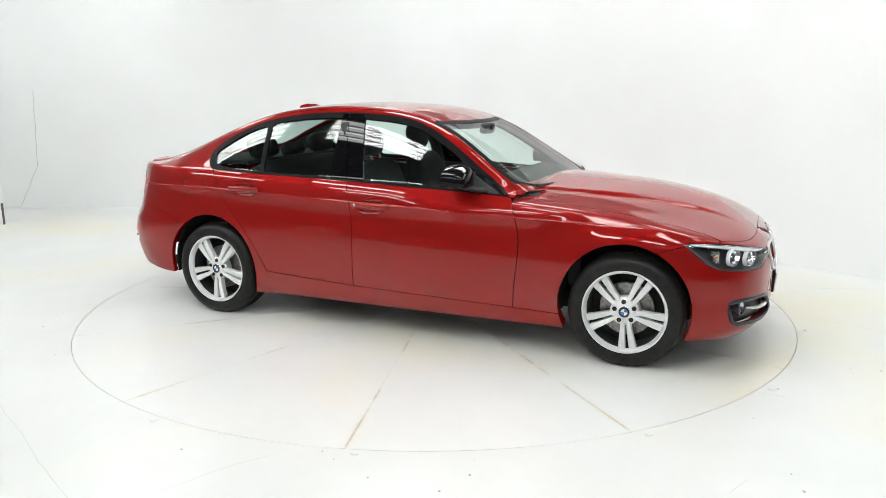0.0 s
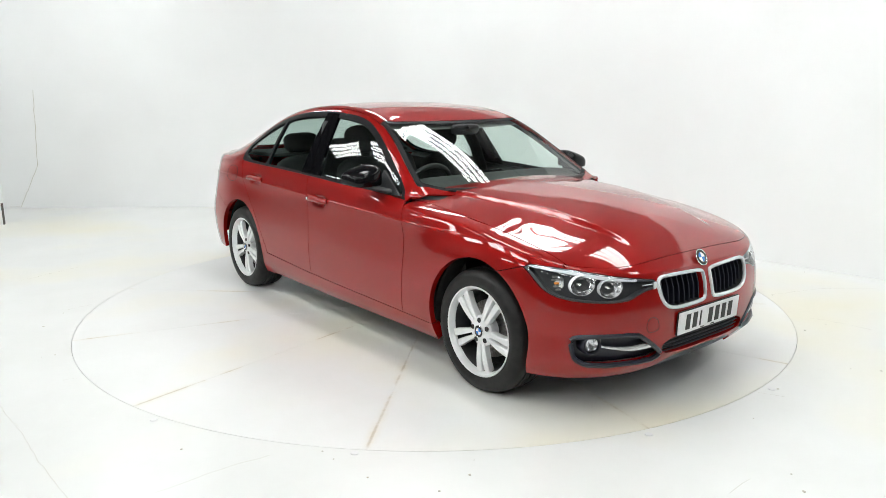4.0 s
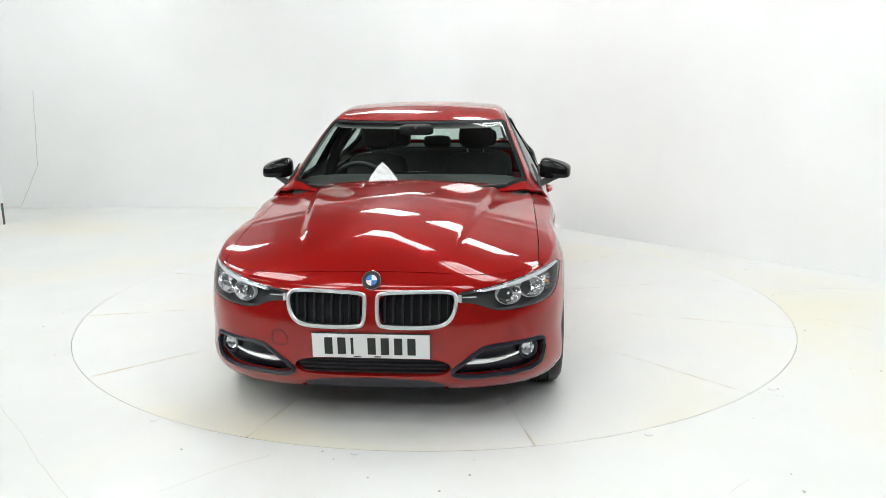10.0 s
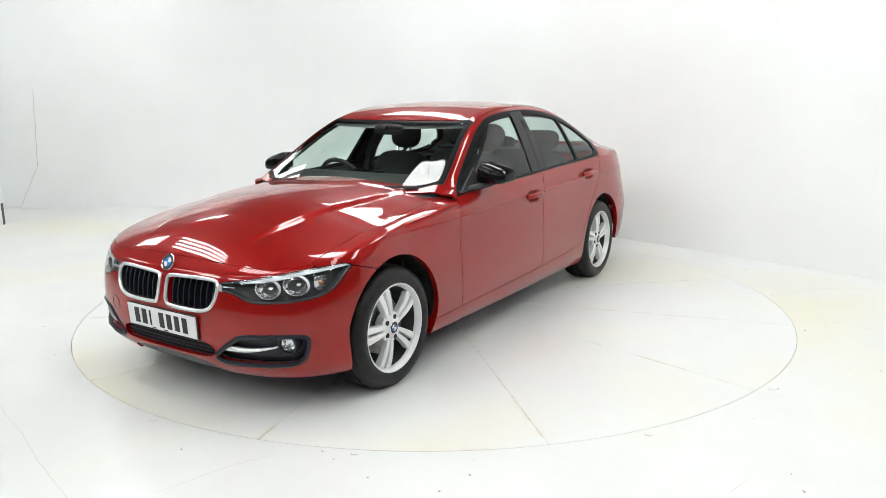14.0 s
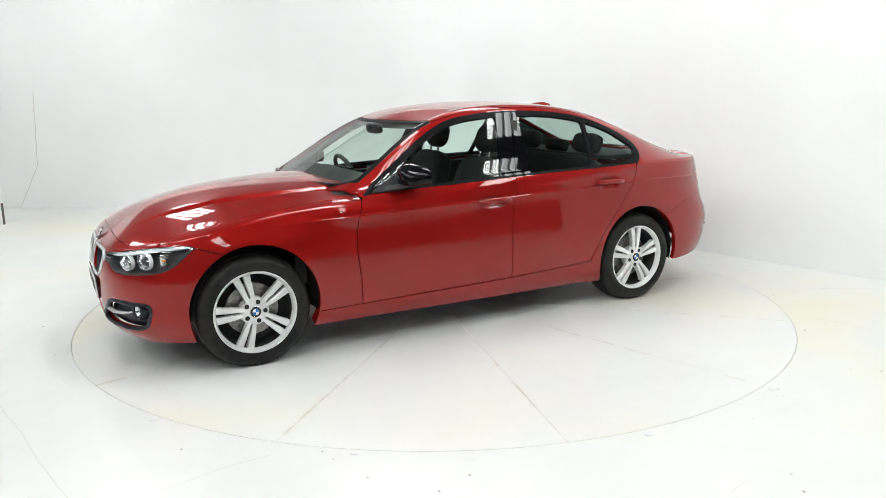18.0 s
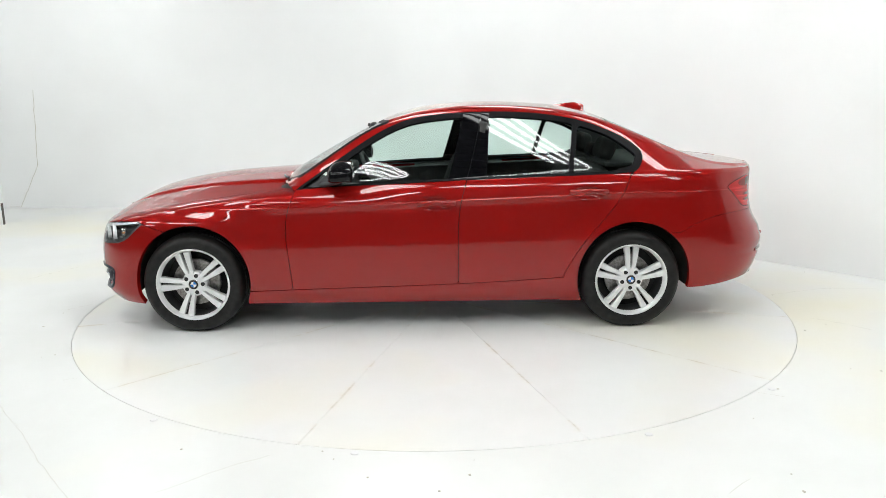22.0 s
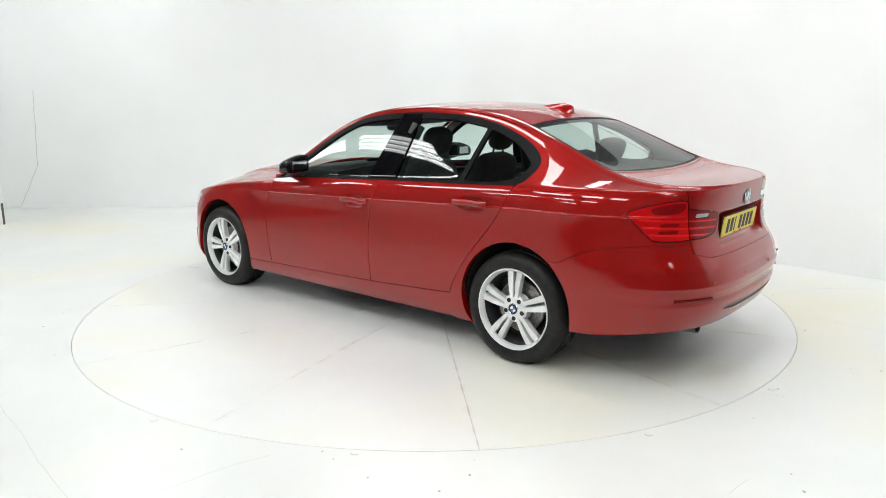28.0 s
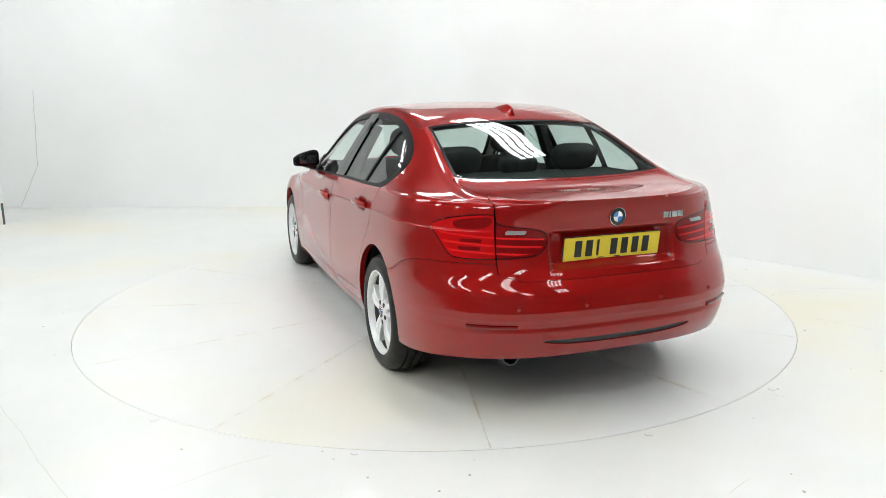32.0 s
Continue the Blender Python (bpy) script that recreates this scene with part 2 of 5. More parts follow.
# ---- studio ----
def tinted_floor(name, low, high, stain, joints=False):
    """White floor paint with faint grime and pale rusty stains."""
    m = material(name, high, 0.32, 0, 0.15)
    b = m.node_tree.nodes["Principled BSDF"]
    c = node(m, "ShaderNodeTexCoord")
    n1 = node(m, "ShaderNodeTexNoise", Scale=1.1, Detail=6.0, Roughness=0.6)
    n2 = node(m, "ShaderNodeTexNoise", Scale=0.55, Detail=3.0)
    n3 = node(m, "ShaderNodeTexNoise", Scale=55.0, Detail=5.0)
    r1 = m.node_tree.nodes.new("ShaderNodeValToRGB")
    r1.color_ramp.elements[0].color, r1.color_ramp.elements[1].color = (*low, 1), (*high, 1)
    r1.color_ramp.elements[0].position, r1.color_ramp.elements[1].position = 0.3, 0.6
    r2 = m.node_tree.nodes.new("ShaderNodeValToRGB")
    r2.color_ramp.elements[0].position, r2.color_ramp.elements[1].position = 0.50, 0.72
    mix = m.node_tree.nodes.new("ShaderNodeMixRGB")
    mix.inputs[2].default_value = (*stain, 1)
    for n in (n1, n2, n3):
        link(m, c, "Object", n, "Vector")
    link(m, n1, "Fac", r1, "Fac")
    link(m, n2, "Fac", r2, "Fac")
    link(m, r2, "Color", mix, 0)
    link(m, r1, "Color", mix, 1)
    link(m, mix, 0, b, "Base Color")
    if joints:
        # rust and dirt that have crept out of the twelve radial joints
        sep = node(m, "ShaderNodeSeparateXYZ")
        link(m, c, "Object", sep, 0)

        def math_node(kind, a, b2=None):
            n = m.node_tree.nodes.new("ShaderNodeMath")
            n.operation = kind
            for k, v in enumerate((a, b2)):
                if v is None:
                    continue
                if isinstance(v, (int, float)):
                    n.inputs[k].default_value = v
                else:
                    m.node_tree.links.new(v, n.inputs[k])
            return n.outputs[0]
        ang = math_node("ARCTAN2", sep.outputs[1], sep.outputs[0])
        turns = math_node("FRACT", math_node("ADD", math_node("MULTIPLY", ang, 6 / math.pi), 12.0))
        away = math_node("ABSOLUTE", math_node("SUBTRACT", turns, 0.5))
        radius = math_node("SQRT", math_node("ADD", math_node("MULTIPLY", sep.outputs[0], sep.outputs[0]), math_node("MULTIPLY", sep.outputs[1], sep.outputs[1])))
        wide = math_node("MULTIPLY", math_node("MULTIPLY", away, math.pi / 6), radius)
        near = math_node("MAXIMUM", math_node("SUBTRACT", 1.0, math_node("DIVIDE", wide, 0.05)), 0.0)
        line = math_node("MAXIMUM", math_node("SUBTRACT", 1.0, math_node("DIVIDE", wide, 0.010)), 0.0)
        n4 = node(m, "ShaderNodeTexNoise", Scale=2.3, Detail=5.0, Roughness=0.65)
        n5 = node(m, "ShaderNodeTexNoise", Scale=30.0, Detail=4.0)
        for n in (n4, n5):
            link(m, c, "Object", n, "Vector")
        patch = math_node("MULTIPLY", math_node("MAXIMUM", math_node("SUBTRACT", n4.outputs[0], 0.48), 0.0), 4.6)
        rust = math_node("MINIMUM", math_node("MULTIPLY", math_node("MULTIPLY", near, near), math_node("MULTIPLY", patch, n5.outputs[0])), 0.8)
        dirt = math_node("MINIMUM", math_node("MULTIPLY", line, math_node("MULTIPLY", patch, 0.9)), 0.5)
        mix2 = m.node_tree.nodes.new("ShaderNodeMixRGB")
        mix2.inputs[2].default_value = (0.66, 0.54, 0.33, 1)
        mix3 = m.node_tree.nodes.new("ShaderNodeMixRGB")
        mix3.inputs[2].default_value = (0.40, 0.33, 0.22, 1)
        m.node_tree.links.new(rust, mix2.inputs[0])
        m.node_tree.links.new(dirt, mix3.inputs[0])
        link(m, mix, 0, mix2, 1)
        link(m, mix2, 0, mix3, 1)
        link(m, mix3, 0, b, "Base Color")
    u = node(m, "ShaderNodeBump", Strength=0.12, Distance=0.001)
    link(m, n3, "Fac", u, "Height")
    link(m, u, "Normal", b, "Normal")
    return m


FLOOR = tinted_floor("white_floor_paint", (0.735, 0.74, 0.72), (0.785, 0.79, 0.775), (0.78, 0.75, 0.62))
TABLE = tinted_floor("white_table_paint", (0.745, 0.75, 0.735), (0.795, 0.80, 0.79), (0.77, 0.74, 0.61), True)
WALL = grain(material("white_wall_paint", (0.86, 0.87, 0.87), 0.7), 0.7, (0.845, 0.85, 0.85), (0.885, 0.895, 0.895))
# for surfaces out of view, dark to deepen the reflections in the car
DARKWALL = grain(material("unseen_hall_grey", (0.12, 0.12, 0.125), 0.8), 0.8, 0.10, 0.14)
ROOFSHEET = grain(material("dark_roof_sheet", (0.06, 0.06, 0.062), 0.6), 1.0, 0.05, 0.075)
CRACK = material("dirt_in_crack", (0.50, 0.47, 0.40), 0.9)
PIT = material("grey_pit", (0.22, 0.22, 0.21), 0.9)
CRACKDARK = material("dark_crack", (0.12, 0.11, 0.10), 0.9)
LIGHT = material("tube_and_skylight", (1, 1, 1), 0.5, emit=(0.97, 1.0, 0.99), power=TUBE_POWER)
TRAY = material("grey_tray", (0.10, 0.10, 0.10), 0.6)
CASE = material("white_fitting", (0.75, 0.75, 0.75), 0.5)

CEILING_Z = 4.3
WHITE_TOP = 3.0


def ring_floor():
    """The floor round the table: a sheet with a round hole."""
    bm = bmesh.new()
    n = 180
    far = 14.0
    inner, lip, outer = [], [], []
    for k in range(n):
        a = 2 * math.pi * k / n
        c, s = math.cos(a), math.sin(a)
        inner.append(bm.verts.new(((RADIUS + 0.0032) * c, (RADIUS + 0.0032) * s, -0.04)))
        lip.append(bm.verts.new(((RADIUS + 0.0032) * c, (RADIUS + 0.0032) * s, 0.0)))
        m = far / max(abs(c), abs(s))
        outer.append(bm.verts.new((m * c, m * s, 0.0)))
    for k in range(n):
        j = (k + 1) % n
        bm.faces.new((inner[k], inner[j], lip[j], lip[k]))
        bm.faces.new((lip[k], lip[j], outer[j], outer[k]))
    return tagged(part("floor", bm, FLOOR), "white painted concrete studio floor with faint stains", "floor", kind="structure")


floor = ring_floor()
# unseen strip behind the camera, added so the doors mirror a dark floor
tagged(part("unseen_dark_floor", boxes((-9.0, 6.6, -9.0, -5.7, 0.0, 0.006)), DARKWALL), "unseen dark floor strip behind the camera, added to darken the doors' reflections", "floor", kind="structure")
bm = bmesh.new()
bmesh.ops.create_circle(bm, cap_ends=True, radius=RADIUS + 0.02, segments=96, matrix=Matrix.Translation((0, 0, -0.04)))
tagged(part("pit_floor", bm, PIT), "dark shallow pit under the turntable", "pit", kind="structure")


def build_turntable():
    table = tagged(new("turntable"), "round white turntable of twelve painted pie-shaped plates", "turntable")
    for k in range(12):
        a0, a1 = radians(15 + 30 * k), radians(45 + 30 * k)
        bm = bmesh.new()
        gap = 0.0007
        top, low = [], []
        for i in range(17):
            a = a0 + (a1 - a0) * i / 16
            top.append((RADIUS * math.cos(a), RADIUS * math.sin(a)))
        mid = (a0 + a1) / 2
        pts = [(0.3 * math.cos(a1), 0.3 * math.sin(a1)), (0.3 * math.cos(mid), 0.3 * math.sin(mid)), (0.3 * math.cos(a0), 0.3 * math.sin(a0))] + top
        cut = []
        for x, y in pts:
            r, a = math.hypot(x, y), math.atan2(y, x)
            d = (a - mid + math.pi) % (2 * math.pi) - math.pi
            d *= 1 - gap / r / (mid - a0)
            cut.append((r * math.cos(mid + d), r * math.sin(mid + d)))
        f = bm.faces.new([bm.verts.new((x, y, -0.03)) for x, y in cut])
        ex = bmesh.ops.extrude_face_region(bm, geom=[f])
        for v in ex["geom"]:
            if isinstance(v, bmesh.types.BMVert):
                v.co.z = 0.0
        part("plate", bm, TABLE, table)
    bm = bmesh.new()
    bmesh.ops.create_cone(bm, cap_ends=True, radius1=0.298, radius2=0.298, depth=0.03, segments=32, matrix=Matrix.Translation((0, 0, -0.015)))
    part("hub_plate", bm, TABLE, table)
    return table


turntable = build_turntable()


def wall_run(name, points, z0, z1, mat, label, thick=0.15):
    """An upright wall along a line of plan points."""
    bm = bmesh.new()
    pts = [Vector((x, y)) for x, y in points]
    rows = []
    for i, p in enumerate(pts):
        d = (pts[min(i + 1, len(pts) - 1)] - pts[max(i - 1, 0)]).normalized()
        back = Vector((-d.y, d.x)) * thick
        q = p + back
        rows.append([bm.verts.new((p.x, p.y, z0)), bm.verts.new((p.x, p.y, z1)), bm.verts.new((q.x, q.y, z1)), bm.verts.new((q.x, q.y, z0))])
    for a, b in zip(rows, rows[1:]):
        for k in range(4):
            bm.faces.new((a[k], a[(k + 1) % 4], b[(k + 1) % 4], b[k]))
    bm.faces.new(rows[0]), bm.faces.new(rows[-1])
    return tagged(part(name, bm, mat, smooth=True, sharp=40), label, "wall", kind="structure")


def bend(a, corner, b, steps=14):
    """A round corner in plan."""
    a, c, b = Vector(a), Vector(corner), Vector(b)
    return [tuple((1 - t) ** 2 * a + 2 * t * (1 - t) * c + t * t * b) for t in (i / steps for i in range(steps + 1))]


# right-hand wall, round corner, back wall
wall_run("wall_north", [(-9.0, 4.75)] + bend((-1.6, 4.75), (-0.28, 4.75), (0.72, 3.62)) + [(6.6, -2.98)], 0.0, WHITE_TOP, WALL, "smooth white painted studio wall with a rounded corner")
# dark band above the view, added to keep pale haze off the paint
wall_run("unseen_upper_wall", [(-9.0, 4.75)] + bend((-1.6, 4.75), (-0.28, 4.75), (0.72, 3.62)) + [(6.6, -2.98)], WHITE_TOP, CEILING_Z + 0.04, DARKWALL, "unseen dark band above the white studio wall, added to darken the paint's reflections")
# walls out of view, kept dark for the reflections in the paint
wall_run("wall_west", [(-9.0, -9.0), (-9.0, 4.75)], 0.0, CEILING_Z, DARKWALL, "unseen dark side wall, added so the doors mirror darkness")
wall_run("wall_south", [(6.6, -9.0), (-9.0, -9.0)], 0.0, CEILING_Z, DARKWALL, "unseen dark wall behind the camera")
wall_run("wall_east", [(6.6, -2.98), (6.6, -9.0)], 0.0, CEILING_Z, DARKWALL, "unseen dark wall at the right")

bm = bmesh.new()
for k in range(64):
    y = -9.2 + k * 0.23
    box(bm, -9.2, 6.9, y, y + 0.16, CEILING_Z + 0.04, CEILING_Z + 0.09)
box(bm, -9.2, 6.9, -9.2, 5.2, CEILING_Z + 0.09, CEILING_Z + 0.15)
tagged(part("ceiling", bm, ROOFSHEET), "dark ribbed metal roof sheeting", "ceiling", kind="structure")


def build_light(skylight=False):
    """A bank of tubes that hangs under the roof, or the roof's skylight panel; long side along x."""
    if skylight:
        # skylight in the ribbed roof, its daylight given by a glowing box
        lamp = tagged(new("roof_light"), "long translucent skylight panel in the roof, built as a glowing box", "ceiling light", group="ceiling lights")
        part("tray", boxes((-0.92, 0.92, -0.27, 0.27, 0.05, 0.10)), CASE, lamp)
        part("skylight_pane", boxes((-0.90, 0.90, -0.25, 0.25, 0.0, 0.05)), LIGHT, lamp)
        return lamp
    lamp = tagged(new("roof_light"), "bank of four long white fluorescent tubes in a dark tray", "ceiling light", group="ceiling lights")
    part("tray", boxes((-0.92, 0.92, -0.30, 0.30, 0.06, 0.10)), TRAY, lamp)
    for k in range(4):
        y = -0.225 + 0.15 * k
        part("tube", boxes((-0.90, 0.90, y - 0.034, y + 0.034, 0.0, 0.06)), LIGHT, lamp)
    return lamp


# the banks stand in rows that run with the long wall
ALONG, ACROSS, FIRST = Vector((1.7, -2.0)), Vector((-1.8, -1.7)), Vector((1.0, 1.8))
LAMP_TURN = math.degrees(math.atan2(ALONG.y, ALONG.x))
first = None
for i in range(-1, 6):
    for j in range(-3, 5):
        at = FIRST + ACROSS * i + ALONG * j
        from_wall = ((1.75 - at.x) * 2.12 + (2.46 - at.y) * 1.89) / 2.84
        if from_wall < 0.45 or not (-8.4 < at.x < 6.0 and -8.2 < at.y < 4.2):
            continue
        m = pose(at.x, at.y, CEILING_Z - 0.06, 0, 0, LAMP_TURN)
        if (i, j) == (1, -1):
            continue
        # here the skylight panel takes the place of a tube bank
        if (i, j) == (1, 0):
            build_light(True).matrix_basis = pose(-0.53, -0.05, CEILING_Z - 0.06, 0, 0, LAMP_TURN)
        elif first is None:
            first = build_light()
            first.matrix_basis = m
        else:
            copy_thing(first, m)

def crack(name, points, radius, mat, label):
    """A thin broken line of dirt in the paint."""
    bm = bmesh.new()
    rng = random.Random(len(points) * 7 + int(radius * 1e5))
    pts = []
    for a, b in zip(points, points[1:]):
        a, b = Vector(a), Vector(b)
        n = max(2, int((b - a).length / 0.05))
        for i in range(n):
            t = i / n
            j = 0.006 if 0 < i else 0.0
            pts.append(a.lerp(b, t) + Vector((rng.uniform(-j, j), 0 if a.z > 0.01 else rng.uniform(-j, j), rng.uniform(-j, j) if a.z > 0.01 else 0)))
    pts.append(Vector(points[-1]))
    tube(bm, pts, radius, 5, flat=0.4)
    return tagged(part(name, bm, mat), label, "crack", kind="structure")


crack("wall_crack", [(-5.38, 4.749, 1.60), (-5.41, 4.749, 1.07), (-5.43, 4.749, 0.81), (-5.44, 4.749, 0.58), (-5.73, 4.749, 0.02), (-5.92, 4.749, 0.02)], 0.004, CRACK, "thin ragged crack in the wall paint")
for line in (
    ((-2.16, -1.94), (-1.89, -2.24), (-1.66, -2.53), (-1.40, -2.81)),
    ((2.52, -0.64), (2.68, -0.76), (2.79, -0.90)),
    ((1.63, -1.88), (1.74, -1.94)),
    ((1.11, -2.83), (1.23, -2.73)),
    ((-2.65, -0.28), (-2.52, -0.14)),
    ((-3.47, 0.59), (-3.21, 1.09)),
    ((-2.01, -1.62), (-1.95, -1.59)),
    ((-1.10, -2.79), (-1.00, -2.71), (-0.84, -2.57), (-0.71, -2.49)),
    ((2.52, -0.05), (3.00, 0.12), (3.40, 0.10)),
):
    crack("floor_crack", [(x, y, 0.0) for x, y in line], 0.0008, CRACK, "faint crack in the floor paint")

# door post at the end of the back wall
post = tagged(new("door_post"), "white door post with a dark gap at the wall's end", "door post")
part("post", boxes((-5.60, -5.205, 3.33, 3.45, 0.0, 2.2), bevel=0.004), WALL, post)
part("dark_edge", boxes((-5.204, -5.200, 3.40, 3.44, 0.0, 0.26)), CRACKDARK, post)

# chips and bolt heads on the floor round the table
rng = random.Random(5)
bm = bmesh.new()
for k in range(44):
    a = rng.uniform(math.pi, 2 * math.pi + 0.6)
    r = RADIUS + 0.03 + abs(rng.gauss(0, 0.45))
    x, y, w = r * math.cos(a), r * math.sin(a), rng.uniform(0.002, 0.008)
    n = rng.randint(5, 7)
    ring = [(x + w * rng.uniform(0.6, 1.2) * math.cos(2 * math.pi * i / n), y + w * rng.uniform(0.6, 1.2) * math.sin(2 * math.pi * i / n)) for i in range(n)]
    top = [bm.verts.new((px, py, 0.0018)) for px, py in ring]
    low = [bm.verts.new((px, py, 0.0)) for px, py in ring]
    bm.faces.new(top)
    for i in range(n):
        bm.faces.new((low[i], low[(i + 1) % n], top[(i + 1) % n], top[i]))
tagged(part("paint_chips", bm, CRACK), "small grey chips and specks on the white floor", "debris", kind="stuff")
for a, r in ((radians(-98), RADIUS + 0.035), (radians(-68), RADIUS + 0.05), (radians(-47), RADIUS + 0.05), (radians(-122), RADIUS + 0.04)):
    bm = bmesh.new()
    lathe(bm, [(0.0, 0.003), (0.016, 0.003), (0.019, 0.0)], 16, "z")
    tagged(part("floor_bolt", bm, CASE, m=Matrix.Translation((r * math.cos(a), r * math.sin(a), 0)), smooth=True), "small painted bolt head in the floor", "bolt", group="floor bolts")
# ---- the saloon: shape of its skin, in its own space: x forward, y to its left, z up, nought midway between the axles on the ground ----
AXLE = 1.405
WHEEL_Z = 0.3135
BELT = curve([-2.45, -1.9, -1.4, -0.7, -0.28, 0.3, 0.7, 1.0], [0.985, 0.995, 0.995, 0.975, 0.958, 0.935, 0.912, 0.88])
SIDE = curve([0.16, 0.20, 0.27, 0.32, 0.42, 0.55, 0.68, 0.78, 0.83, 0.86, 0.90, 0.96, 1.02],
             [0.832, 0.857, 0.880, 0.889, 0.898, 0.8985, 0.889, 0.881, 0.8780, 0.8735, 0.8615, 0.8270, 0.780])
PLAN = curve([-1.6, -1.4, -0.9, -0.3, 0.5, 1.0, 1.4, 1.6], [0.004, 0.006, 0.0, 0.002, -0.002, -0.004, 0.0, -0.004])
NOSE = curve([0.16, 0.20, 0.25, 0.32, 0.42, 0.50, 0.60, 0.66, 0.70, 0.74, 0.80], [2.04, 2.09, 2.130, 2.147, 2.150, 2.148, 2.130, 2.107, 2.080, 2.045, 1.97])
TAIL = curve([0.20, 0.28, 0.36, 0.45, 0.55, 0.62, 0.67, 0.73, 0.80, 0.90, 0.96, 1.03], [2.275, 2.352, 2.402, 2.430, 2.428, 2.412, 2.380, 2.350, 2.338, 2.341, 2.350, 2.356])
X_FRONT, X_BACK = 1.30, -1.45
NOSE_E = 3.2


HANDLES = ((-0.15, 0.822), (-1.11, 0.885))


def half_width(x, z):
    drop = 0.035 * (0.4 - np.clip(x, -2.2, 1.6)) * np.clip(z / 0.85, 0, 1.2)
    level = z - drop
    y = SIDE(level) + PLAN(x)
    y = y + (0.0045 * np.exp(-np.sqrt((level - 0.815) ** 2 + 0.003 ** 2) / 0.030) + 0.0045 * smooth_step(0.822, 0.815, level) * smooth_step(0.60, 0.80, level)) * smooth_step(1.40, 0.95, x) * smooth_step(-2.2, -1.6, x)
    y = y - 0.030 * smooth_step(0.82, 0.95, z) * smooth_step(-0.1, 0.6, x) * smooth_step(1.3, 0.9, x)
    y = y - 0.070 * smooth_step(0.67, 0.90, z) * smooth_step(0.85, 1.3, x)
    y = y + 0.030 * smooth_step(0.42, 0.22, z) * (smooth_step(1.0, 1.3, x) + 0.35 * smooth_step(-1.0, -1.3, x))
    for hx, hz in HANDLES:
        y = y - 0.030 * np.exp(-((x - hx) / 0.066) ** 4 - ((z - hz + 0.004) / 0.030) ** 4)
    return y


def tail_width(z, s):
    """Half width towards the tail; s: 0 at the rear axle, 1 at the tail. The boot is narrower than the bumper."""
    return half_width(X_BACK + 0 * z, z) * (1 - 0.076 * smooth_step(0.70, 1.0, z) * smooth_step(0.0, 0.8, s))


def plate_recess(y, z):
    """The hollow of the number plate in the boot lid."""
    return 0.034 * smooth_step(0.345, 0.315, np.abs(y)) * smooth_step(0.700, 0.730, z) * smooth_step(0.885, 0.862, z)


def power(c, e):
    return np.sign(c) * np.abs(c) ** e


def lower(u, z):
    """Skin from sill to shoulder, all round. u: 0 nose, 1 front axle, 2 rear axle, 3 tail; u runs along the left side."""
    u, z = np.broadcast_arrays(np.asarray(u, float), np.asarray(z, float))
    a = np.clip(u, 0, 1) * math.pi / 2
    b = np.clip(u - 2, 0, 1) * math.pi / 2
    x_f = X_FRONT + (NOSE(z) - X_FRONT) * power(np.cos(a), 2 / NOSE_E)
    y_f = half_width(X_FRONT + 0 * z, z) * power(np.sin(a), 2 / NOSE_E)
    x_m = X_FRONT + (X_BACK - X_FRONT) * np.clip(u - 1, 0, 1)
    ridge = 0.010 * np.clip(1 - np.abs(z - 0.535) / 0.05, 0, 1) - 0.008 * np.clip(1 - np.abs(z - 0.465) / 0.03, 0, 1)
    x_b = X_BACK - (TAIL(z) + ridge + X_BACK) * power(np.sin(b), 2 / 3.6)
    y_b = tail_width(z, np.sin(b)) * power(np.cos(b), 2 / 3.2)
    x_b = x_b + plate_recess(y_b, z)
    x = np.where(u <= 1, x_f, np.where(u < 2, x_m, x_b))
    y = np.where(u <= 1, y_f, np.where(u < 2, half_width(x_m, z), y_b))
    return np.stack([x, y, z + 0 * x], -1)


# where the sides roll over into bonnet and front wings
JOIN = curve([0.5, 0.75, 1.0, 1.4, 1.75, 2.0, 2.15], [0.885, 0.872, 0.850, 0.800, 0.740, 0.686, 0.655])
BONNET = curve([0.5, 0.85, 1.12, 1.36, 1.64, 1.86, 2.0, 2.1], [1.000, 0.989, 0.973, 0.953, 0.907, 0.843, 0.783, 0.728])


def crest(x, y):
    """Raised middle of the bonnet between its two creases."""
    line = 0.345 + 0.17 * (2.0 - x)
    return 0.016 * (smooth_step(-0.020, 0.020, line - np.abs(y)) - 1) * smooth_step(2.0, 1.6, x)


